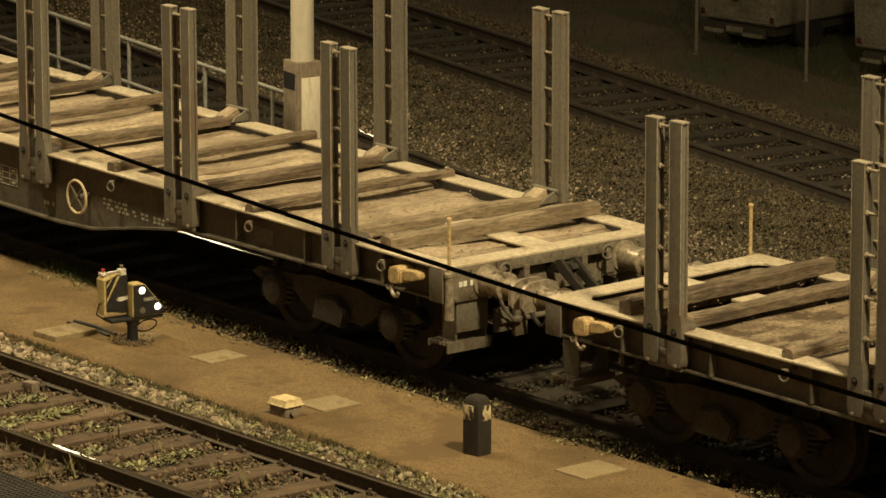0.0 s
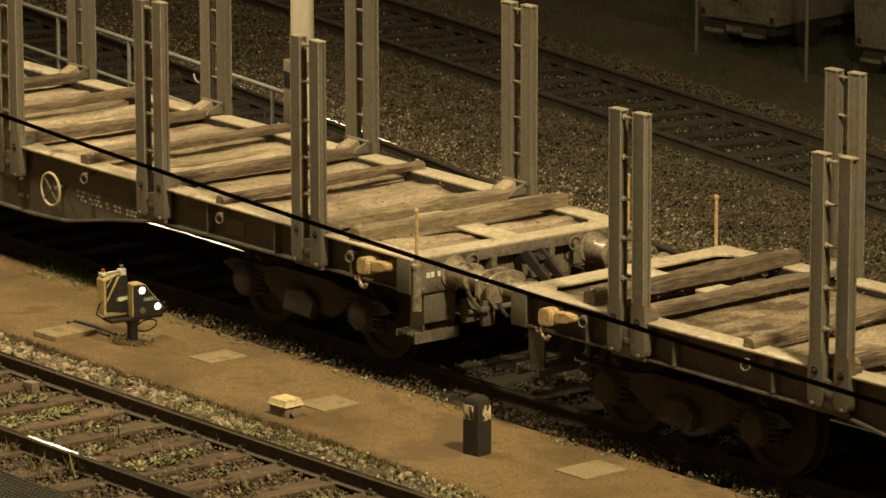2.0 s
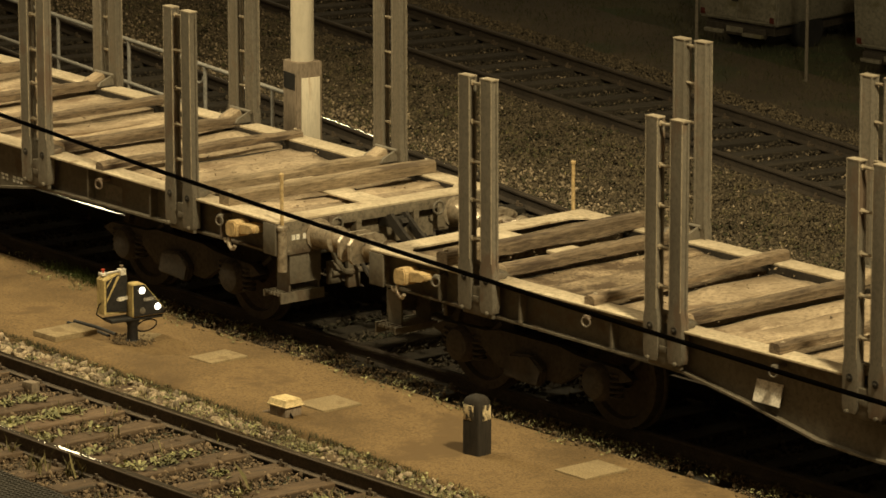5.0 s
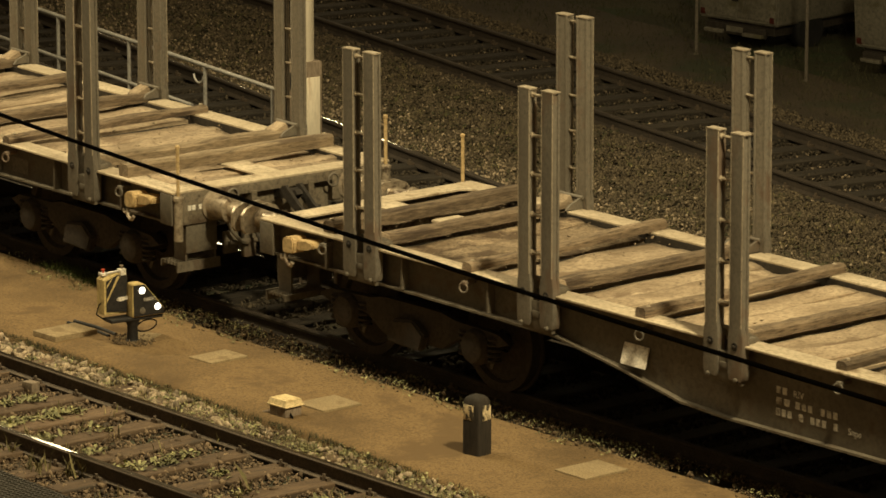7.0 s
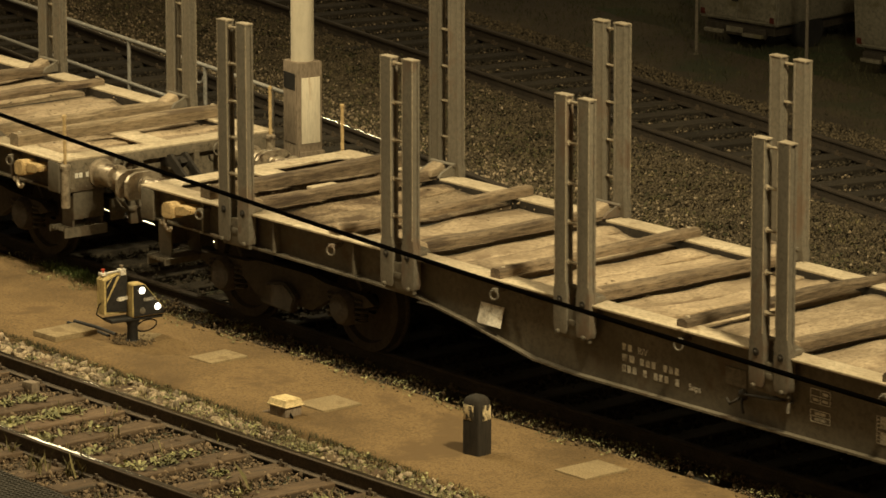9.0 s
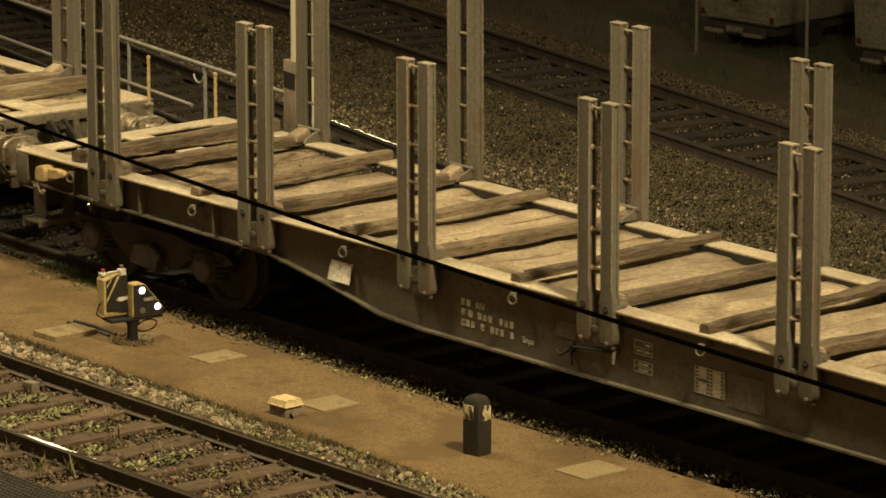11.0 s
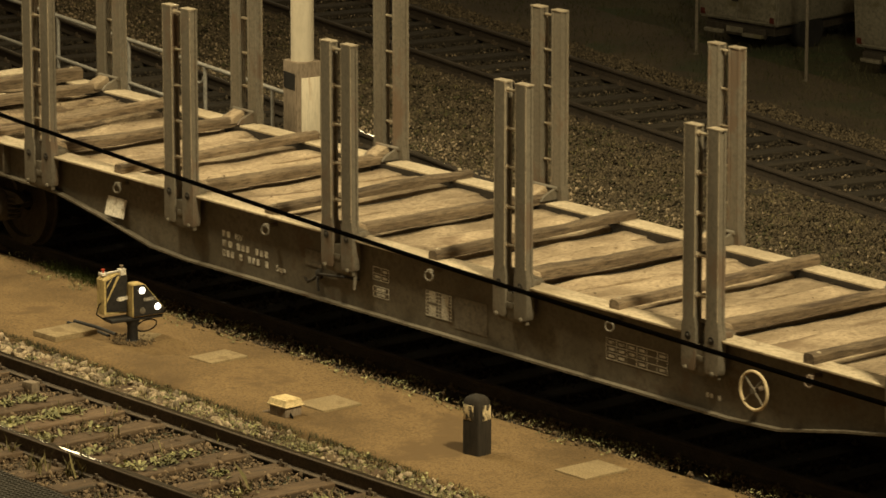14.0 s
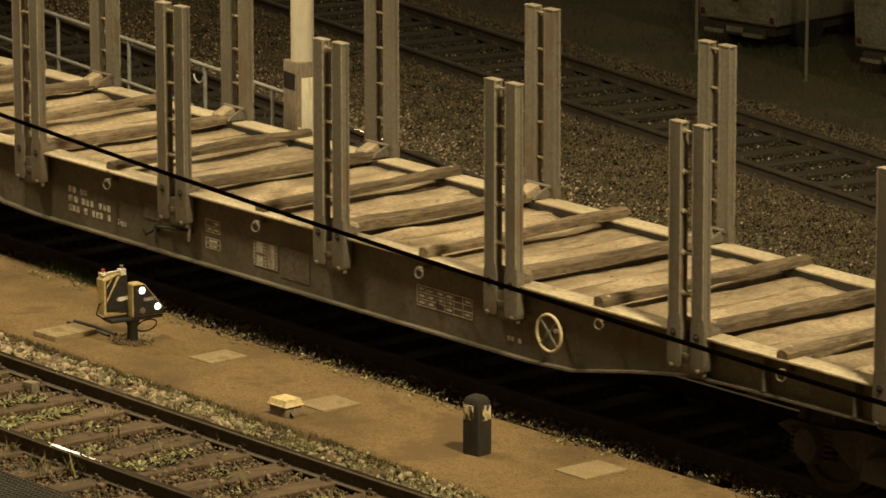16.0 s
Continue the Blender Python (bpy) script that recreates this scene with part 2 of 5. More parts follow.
def bend(bm, pts, r, seg=8):
    """One bent rod along the points."""
    pts = [Vector(p) for p in pts]
    rows = []
    for i, p in enumerate(pts):
        d = (pts[min(i + 1, len(pts) - 1)] - pts[max(i - 1, 0)]).normalized()
        q = d.to_track_quat("Z", "Y")
        rows.append([bm.verts.new(p + q @ Vector((r * math.cos(2 * math.pi * j / seg), r * math.sin(2 * math.pi * j / seg), 0))) for j in range(seg)])
    for a, b in zip(rows, rows[1:]):
        k = min(range(seg), key=lambda o: sum((a[j].co - b[(j + o) % seg].co).length for j in range(seg)))
        for j in range(seg):
            bm.faces.new((a[j], a[(j + 1) % seg], b[(j + 1 + k) % seg], b[(j + k) % seg]))
    bm.faces.new(rows[0][::-1])
    bm.faces.new(rows[-1])
    return bm


def ring(bm, r, thick, m, seg=24, sub=8, a0=0.0, a1=2 * math.pi):
    full = a1 - a0 > 6.28
    n = seg if full else seg + 1
    rows = []
    for i in range(n):
        a = a0 + (a1 - a0) * i / seg
        c = Vector((math.cos(a), math.sin(a), 0))
        rows.append([bm.verts.new(m @ (c * (r + thick * math.cos(2 * math.pi * j / sub)) + Vector((0, 0, thick * math.sin(2 * math.pi * j / sub))))) for j in range(sub)])
    for i in range(seg):
        p, q = rows[i], rows[(i + 1) % n]
        for j in range(sub):
            bm.faces.new((p[j], p[(j + 1) % sub], q[(j + 1) % sub], q[j]))
    return bm


def prism(bm, outline, d0, d1, axis="y"):
    """An outline of (a, b) pairs pushed from d0 to d1 along an axis."""
    def at(a, b, d):
        return {"y": (a, d, b), "x": (d, a, b), "z": (a, b, d)}[axis]
    lo = [bm.verts.new(at(a, b, d0)) for a, b in outline]
    hi = [bm.verts.new(at(a, b, d1)) for a, b in outline]
    n = len(lo)
    bm.faces.new(lo)
    bm.faces.new(hi[::-1])
    for i in range(n):
        bm.faces.new((lo[i], hi[i], hi[(i + 1) % n], lo[(i + 1) % n]))
    return bm


def lathe(bm, profile, m, seg=24):
    """A profile of (radius, height) turned about z."""
    rows = [[bm.verts.new(m @ Vector((r * math.cos(2 * math.pi * j / seg), r * math.sin(2 * math.pi * j / seg), h))) for j in range(seg)] for r, h in profile]
    for p, q in zip(rows, rows[1:]):
        for j in range(seg):
            bm.faces.new((p[j], p[(j + 1) % seg], q[(j + 1) % seg], q[j]))
    bm.faces.new(rows[0][::-1])
    bm.faces.new(rows[-1])
    return bm


def empty(name, m, label, category, group="", kind=""):
    ob = new(name)
    ob.matrix_basis = m
    return tagged(ob, label, category, group, kind)


def words(text, height, mat, parent, m, name="lettering"):
    cu = bpy.data.curves.new(name, "FONT")
    cu.body, cu.size, cu.extrude = text, height * 1.4, 0.001
    tmp = new("tmp", cu)
    me = bpy.data.meshes.new_from_object(tmp.evaluated_get(bpy.context.evaluated_depsgraph_get()))
    bpy.data.objects.remove(tmp)
    me.name = name
    me.materials.clear()
    me.materials.append(mat)
    ob = new(name, me)
    ob.parent = parent
    ob.matrix_basis = m
    return ob


# ---- the line of the tracks ----
CURVE = 0.0024905
CHORD = 7.0


def arc(u, across=0.0):
    """The place and heading of the train's track u metres along it."""
    h = CURVE * u
    x, y = math.sin(h) / CURVE, (1 - math.cos(h)) / CURVE
    return x - across * math.sin(h), y + across * math.cos(h), h



def line_track(x0, y0, slope):
    h = math.atan(slope)
    return lambda u, across=0.0: (x0 + u * math.cos(h) - across * math.sin(h), y0 + u * math.sin(h) + across * math.cos(h), h)


main_line = arc
near_line = lambda u, across=0.0: arc(u, across - 4.335)
second_line = line_track(-8.0, 4.18, -0.195)
far_line = line_track(-10.0, 9.20, -0.19)

# ---- ground ----
BED = -0.17


def ground_sheet():
    bm = bmesh.new()
    step = 1.0
    xs = [-1500, -500, -150] + [-50 + i * step for i in range(101)] + [150, 500, 1500]
    grid = [[bm.verts.new((x, y, BED - 0.03 + 0.015 * noise.noise(Vector((x * 0.7, y * 0.7, 0))))) for y in xs] for x in xs]
    for i in range(len(xs) - 1):
        for j in range(len(xs) - 1):
            bm.faces.new((grid[i][j], grid[i + 1][j], grid[i + 1][j + 1], grid[i][j + 1]))
    return tagged(part("ground", bm, M_GROUND), "dark gritty railway yard ground between the tracks", "ground", kind="structure")


ground_sheet()


def path_sheet():
    """The trodden earth way between the near track and the train's track."""
    bm = bmesh.new()
    rows = []
    for i in range(241):
        u = -30 + i * 0.2
        row = []
        lip = -2.86 - 0.12 * min(1, max(0, (u + 1.5) / 2.5))
        rim = -1.12 + 0.26 * min(1, max(0, (-5.4 - u) / 2.2))
        for j in range(13):
            f = (0, 0.012, 0.030, 0.055, 0.12, 0.22, 0.34, 0.46, 0.58, 0.70, 0.82, 0.92, 1.0)[j]
            a = lip + f * (rim - lip)
            wob = 0.07 * noise.noise(Vector((u * 1.3, j // 12 * 9.0, 3))) + 0.03 * noise.noise(Vector((u * 5.0, j // 12 * 9.0, 8))) if j < 4 or j == 12 else 0
            x, y, h = arc(u, a + wob)
            drop = (0.10, 0.055, 0.022, 0.006)[j] if j < 4 else 0.09 if j == 12 else 0.012 if j == 11 else 0.0
            z = -0.09 - drop + 0.012 * noise.noise(Vector((x * 0.9, y * 1.3, 1))) + 0.004 * noise.noise(Vector((x * 6, y * 6, 1)))
            row.append(bm.verts.new((x, y, z)))
        rows.append(row)
    for p, q in zip(rows, rows[1:]):
        for j in range(12):
            bm.faces.new((p[j], q[j], q[j + 1], p[j + 1]))
    ob = part("pavement", bm, M_EARTH)
    return tagged(ob, "trodden brown earth walkway between two tracks", "walkway", kind="structure")


path_sheet()


def grass_sheet():
    bm = bmesh.new()
    xs = [-60 + 1.0 * i for i in range(81)]
    rows = []
    for x in xs:
        base = 11.75 - 0.19 * (x + 10)
        rows.append([bm.verts.new((x, base + k * 1.5, BED - (0.08 if k == 0 else -0.012) + 0.03 * noise.noise(Vector((x, k, 5))))) for k in range(40)])
    for p, q in zip(rows, rows[1:]):
        for j in range(39):
            bm.faces.new((p[j], q[j], q[j + 1], p[j + 1]))
    return tagged(part("verge", bm, M_GRASSY), "dark grassy verge beyond the tracks", "verge", kind="structure")


grass_sheet()

# ---- tracks ----
RAIL = [(-0.0625, -0.150), (0.0625, -0.150), (0.0625, -0.138), (0.012, -0.118), (0.009, -0.045), (0.034, -0.032), (0.036, -0.012), (0.026, -0.001),
        (-0.026, -0.001), (-0.036, -0.012), (-0.034, -0.032), (-0.009, -0.045), (-0.012, -0.118), (-0.0625, -0.138)]


def sweep(bm, line, across, outline, u0, u1, step):
    rows = []
    n = max(1, int((u1 - u0) / step))
    for i in range(n + 1):
        u = u0 + (u1 - u0) * i / n
        rows.append([bm.verts.new((*line(u, across + a)[:2], b)) for a, b in outline])
    k = len(outline)
    for p, q in zip(rows, rows[1:]):
        for j in range(k):
            bm.faces.new((p[j], p[(j + 1) % k], q[(j + 1) % k], q[j]))
    bm.faces.new(rows[0])
    bm.faces.new(rows[-1][::-1])


SLEEPERS = []


def sleeper_mesh(wood):
    bm = bmesh.new()
    box(bm, -0.125, 0.125, -1.28, 1.28, -0.10, 0.0, bevel=0.012)
    for v in bm.verts:
        v.co.x += 0.008 * noise.noise(Vector((v.co.y * 2, v.co.x * 9, 2)))
    me = bpy.data.meshes.new("sleeper")
    bm.to_mesh(me)
    bm.free()
    me.materials.append(wood)
    bm = bmesh.new()
    for y in (-0.755, 0.755):
        for s in (-1, 1):
            box(bm, -0.05, 0.05, y + s * 0.07 - 0.02, y + s * 0.07 + 0.02, 0.0, 0.028)
            tube(bm, (0, y + s * 0.085, 0.0), (0, y + s * 0.085, 0.06), 0.016, seg=6)
    fx = bpy.data.meshes.new("rail_fixing")
    bm.to_mesh(fx)
    bm.free()
    fx.materials.append(M_RAILSIDE)
    return me, fx


SLEEPER, FIXING = sleeper_mesh(M_SLEEPER)
DARK_SLEEPER = sleeper_mesh(M_SLEEPER_DARK)[0]


def track(line, u0, u1, s0, label, polished, phase=0.0, pitch=0.62, top=-0.135, wood=None, worn=0.021):
    root = empty("track", Matrix(), label, "railway track", kind="structure")
    for side in (-1, 1):
        bm = bmesh.new()
        sweep(bm, line, side * 0.7535, RAIL, u0, u1, 1.0)
        rail = part("rail", bm, M_RAILDARK if wood else M_RAILSIDE, root, "steel rail with rusty sides")
        bm = bmesh.new()
        sweep(bm, line, side * 0.7535, [(-worn - 0.006, -0.004), (worn + 0.006, -0.004), (worn + 0.0035, 0.001), (worn, 0.0018), (-worn, 0.0018), (-worn - 0.0035, 0.001)], u0, u1, 1.0)
        head = part("rail_head", bm, M_RAILTOP if polished in (2, side) else M_RAILDULL, rail, "worn running surface of the rail")
        for f in head.data.polygons:
            f.use_smooth = False

    u = s0 + phase
    while u < min(u1, s0 + 34):
        x, y, h = line(u)
        m = pose(x, y, top + random.uniform(-0.012, 0.006), 0, 0, math.degrees(h) + random.uniform(-1.2, 1.2))
        for nm, me in (("sleeper", wood or SLEEPER), ("rail_fixing", FIXING)):
            o = new(nm, me)
            o.parent = root
            o.matrix_basis = m
        u += pitch + random.uniform(-0.03, 0.03)
    return root


track(near_line, -60, 60, -12, "railway track with weeds growing between old wooden sleepers", 2, 0.02)
# the dark sleepers here carry the shade below the train in their colour
track(main_line, -60, 60, -20, "railway track under the goods train", 1, wood=DARK_SLEEPER)
track(second_line, -45, 12, -14, "dark side track joining behind the goods train", 2, wood=DARK_SLEEPER, worn=0.009)
track(far_line, -60, 45, -20, "disused dark track beyond a strip of ballast", 0, wood=DARK_SLEEPER)

# ---- stake wagon ----
STAKES = (-8.74, -6.30, -3.87, -1.42, 1.03, 3.53, 6.11, 8.62)
MIDS = (-7.42, -5.09, -2.67, -0.21, 2.28, 4.79, 7.12)
HALF = 10.25
DECK = 1.20
WHEEL = 0.46


def stake_parts(wagon):
    """The stake with two columns, its front on -y; seat at the origin, z from the rail."""
    bm = bmesh.new()
    # a column: flared foot, slimmer shaft, a groove down each flank
    rows = []
    for z, h in ((0.88, 0.070), (0.90, 0.080), (0.94, 0.088), (1.25, 0.088), (1.33, 0.072), (2.972, 0.072), (2.974, 0.077), (2.992, 0.077)):
        g = 0.014 if 1.3 < z < 2.973 else 0.004
        section = [(-h, -0.035), (-h + 0.010, -0.039), (h - 0.010, -0.039), (h, -0.035), (h, -0.012), (h - g, -0.008), (h - g, 0.026), (h, 0.030), (h, 0.05),
                   (h - 0.016, 0.05), (h - 0.020, 0.042), (-h + 0.020, 0.042), (-h + 0.016, 0.05), (-h, 0.05), (-h, 0.030), (-h + g, 0.026), (-h + g, -0.008), (-h, -0.012)]
        rows.append([bm.verts.new((a, b, z)) for a, b in section])
    for p, q in zip(rows, rows[1:]):
        for k in range(18):
            bm.faces.new((p[k], p[(k + 1) % 18], q[(k + 1) % 18], q[k]))
    bm.faces.new(rows[0][::-1])
    bm.faces.new(rows[-1])
    column = part("column", bm, M_STAKE, wagon)
    bm = boxes((0.066, 0.0735, -0.0405, -0.034, 1.34, 2.985), (-0.0735, -0.066, -0.0405, -0.034, 1.34, 2.985), (-0.0785, 0.0785, -0.0405, 0.0515, 2.984, 2.995))
    edge = part("worn_edge", bm, M_EDGE, column, "bright worn edge of the steel")
    bm = bmesh.new()
    lathe(bm, [(0.036, 0), (0.036, 0.006), (0.026, 0.007), (0.024, 0.002), (0.017, 0.002), (0.017, 0.022), (0.008, 0.026)], pose(0, -0.039, 1.175, 90), 12)
    bolt = part("bolt", bm, M_DARK, column, "dark pivot bolt at the stake foot")
    bm = bmesh.new()
    tube(bm, (-0.075, 0.0, 0), (0.075, 0.0, 0), 0.014, seg=8)
    tube(bm, (-0.078, 0.0, 0), (-0.064, 0.0, 0), 0.026, seg=8)
    rung = part("rung", bm, M_EDGE, wagon)
    bm = bmesh.new()
    box(bm, -0.15, 0.15, -0.02, 0.04, 0.86, 1.12, bevel=0.006)
    box(bm, -0.05, 0.05, -0.03, 0.0, 0.97, 1.03, bevel=0.006)
    box(bm, -0.20, 0.20, -0.012, 0.03, 0.85, 0.905, bevel=0.005)
    for x in (-0.17, 0.17):
        lathe(bm, [(0.020, 0), (0.020, 0.02), (0.012, 0.026)], pose(x, -0.039, 0.905, 90), 8)
    socket = part("socket", bm, M_FRAME, wagon)
    bm = bmesh.new()
    prism(bm, [(0.0, 1.205), (0.24, 1.205), (0.20, 1.25), (0.06, 1.31), (0.0, 1.31)], -0.16, -0.13, "x")
    prism(bm, [(0.0, 1.205), (0.24, 1.205), (0.20, 1.25), (0.06, 1.31), (0.0, 1.31)], 0.13, 0.16, "x")
    tube(bm, (-0.18, 0.05, 1.31), (0.18, 0.05, 1.31), 0.020, seg=10)
    box(bm, 0.162, 0.215, 0.02, 0.15, 1.203, 1.255, bevel=0.008)
    foot = part("hinge_bracket", bm, M_STAKE, wagon)
    bm = bmesh.new()
    prism(bm, [(0.06, 1.203), (0.29, 1.203), (0.27, 1.27), (0.12, 1.335)], -0.09, 0.07, "x")
    bmesh.ops.bevel(bm, geom=list(bm.edges), offset=0.01, segments=1, affect="EDGES")
    wedge = part("wedge", bm, M_PLANK, wagon, "worn wedge block at the foot of the stake")
    return column, edge, bolt, rung, socket, foot, wedge


def plank_meshes(wood):
    out = []
    for k in range(6):
        bm = bmesh.new()
        nx, ny = 6, 20
        top, bot = [], []
        w = 0.112
        for i in range(nx + 1):
            tr, br = [], []
            for j in range(ny + 1):
                x, y = -w + 2 * w * i / nx, -1.14 + 2.28 * j / ny
                wob = 0.012 * noise.noise(Vector((k * 7, y * 1.2, (0 if i == 0 else 5) * 1.0))) if i in (0, nx) else 0
                sag = -0.010 * (1 - (y / 1.14) ** 2)
                keep = 1 - 0.6 * abs(x / w) ** 2
                z = sag + keep * ((0.055 + 0.012 * (k % 3)) * noise.noise(Vector((x * 2.4 + y * 0.8 + k * 5, y * 1.5, k))) + 0.020 * noise.noise(Vector((x * 7, y * 3.4, k + 3))))
                if i in (0, nx):
                    z -= 0.004
                tr.append(bm.verts.new((x + wob, y, z)))
                br.append(bm.verts.new((x + wob, y, z - 0.05)))
            top.append(tr)
            bot.append(br)
        for i in range(nx):
            for j in range(ny):
                bm.faces.new((top[i][j], top[i + 1][j], top[i + 1][j + 1], top[i][j + 1]))
        for a, b in ((0, 1), (nx, -1)):
            for j in range(ny):
                bm.faces.new((top[a][j], top[a][j + 1], bot[a][j + 1], bot[a][j]))
        for j in (0, ny):
            for i in range(nx):
                bm.faces.new((top[i][j], top[i + 1][j], bot[i + 1][j], bot[i][j]))
        bmesh.ops.recalc_face_normals(bm, faces=bm.faces)
        me = bpy.data.meshes.new("floor_board")
        bm.to_mesh(me)
        bm.free()
        me.materials.append(wood)
        for f in me.polygons:
            f.use_smooth = abs(f.normal.z) > 0.8
        out.append(me)
    return out


def beam_mesh(length, k, w=0.065, h=0.11, wood=None):
    bm = bmesh.new()
    n = 18
    prof = [(-w, 0), (-w, h - 0.025), (-w + 0.025, h), (w - 0.025, h), (w, h - 0.025), (w, 0)]
    rows = []
    for j in range(n + 1):
        y = -length / 2 + length * j / n
        d = 0.016 * noise.noise(Vector((k * 4.3, y * 1.5, 0)))
        e = 0.022 * noise.noise(Vector((k * 4.3, y * 1.3, 7)))
        rows.append([bm.verts.new((a + d + 0.008 * noise.noise(Vector((a * 20, y * 5, k))), y, b + (e + 0.010 * noise.noise(Vector((a * 15, y * 6, k + 2))) if b > 0.02 else 0))) for a, b in prof])
    for p, q in zip(rows, rows[1:]):
        for i in range(len(prof)):
            bm.faces.new((p[i], p[(i + 1) % 6], q[(i + 1) % 6], q[i]))
    bm.faces.new(rows[0])
    bm.faces.new(rows[-1][::-1])
    bmesh.ops.recalc_face_normals(bm, faces=bm.faces)
    me = bpy.data.meshes.new("cross_timber")
    bm.to_mesh(me)
    bm.free()
    me.materials.append(wood or M_BEAM)
    return me


def stand_stakes(wagon, near, far):
    """Stakes along both sides; near and far are their places along the wagon."""
    column, edge, bolt, rung, socket, foot, wedge = stake_parts(wagon)
    first = True
    for s, row in ((-1, near), (1, far)):
        for x in row:
            base = pose(x, s * 1.30, 0, 0, 0, 0 if s < 0 else 180)
            lift = 0.015 if s < 0 else 0.04
            for dx in (-0.148, 0.148):
                m = base @ pose(dx, 0, lift + random.uniform(-0.006, 0.006), random.uniform(-0.12, 0.12), random.uniform(-0.2, 0.2))
                if first:
                    column.matrix_basis, first = m, False
                else:
                    c = share(column, wagon, m)
                    share(edge, c, Matrix())
                    share(bolt, c, Matrix())
            for k in range(5):
                share(rung, wagon, base @ pose(0, 0.0, lift + 1.52 + 0.352 * k + random.uniform(-0.01, 0.01)))
            for ob in (socket, foot, wedge):
                share(ob, wagon, base)
    for ob in (rung, socket, foot, wedge):
        bpy.data.objects.remove(ob)


def hook_lug(wagon, x, side):
    """The tan towing lug that stands out from the side sill, with its hook."""
    s = side
    bm = bmesh.new()
    prism(bm, [(x - 0.17, 0.99), (x - 0.14, 0.96), (x - 0.02, 0.97), (x, 1.00), (x, 1.09), (x - 0.03, 1.125), (x - 0.14, 1.115), (x - 0.17, 1.08)], s * 1.22, s * 1.40)
    bmesh.ops.bevel(bm, geom=list(bm.edges), offset=0.012, segments=2, affect="EDGES")
    lug = part("towing_lug", bm, M_TAN, wagon, "tan painted towing lug on the side sill")
    bm = bmesh.new()
    prism(bm, [(x - 0.002, 0.995), (x + 0.17, 1.03), (x + 0.24, 1.05), (x + 0.24, 1.10), (x + 0.14, 1.11), (x - 0.002, 1.10)], s * 1.19, s * 1.36)
    bmesh.ops.bevel(bm, geom=list(bm.edges), offset=0.012, segments=2, affect="EDGES")
    part("lug_arm", bm, M_TAN, lug)
    bm = bmesh.new()
    bend(bm, [(x - 0.13, s * 1.37, 0.975), (x - 0.135, s * 1.38, 0.915), (x - 0.12, s * 1.385, 0.875), (x - 0.085, s * 1.385, 0.850), (x - 0.05, s * 1.385, 0.855), (x - 0.03, s * 1.385, 0.885)], 0.019)
    bend(bm, [(x - 0.135, s * 1.38, 0.93), (x - 0.17, s * 1.38, 0.895), (x - 0.195, s * 1.38, 0.905), (x - 0.20, s * 1.38, 0.935)], 0.014)
    part("towing_hook", bm, M_BUFFER, lug, "worn steel hook")


def buffer_(wagon, end, y):
    e = end
    x0 = e * (HALF - 0.02)
    bm = bmesh.new()
    turn = pose(x0, y, 1.02, 0, 90 * e)
    lathe(bm, [(0.15, 0), (0.15, 0.04), (0.118, 0.05), (0.115, 0.30), (0.13, 0.31), (0.13, 0.34), (0.095, 0.35)], turn, 24)
    sleeve = part("buffer", bm, M_BUFFER, wagon, "greasy tan buffer with a worn head")
    bm = bmesh.new()
    lathe(bm, [(0.085, 0.34), (0.085, 0.60), (0.10, 0.61)], turn, 20)
    part("plunger", bm, M_BUFFER, sleeve)
    bm = bmesh.new()
    out = [(-0.22, -0.08), (-0.18, -0.13), (0.18, -0.13), (0.22, -0.08), (0.22, 0.06), (0.18, 0.11), (0.10, 0.14), (-0.10, 0.14), (-0.18, 0.11), (-0.22, 0.06)]
    prism(bm, [(y + a, 1.02 + b) for a, b in out], e * (HALF + 0.605), e * (HALF + 0.645), "x")
    part("buffer_head", bm, M_BUFFER, sleeve)


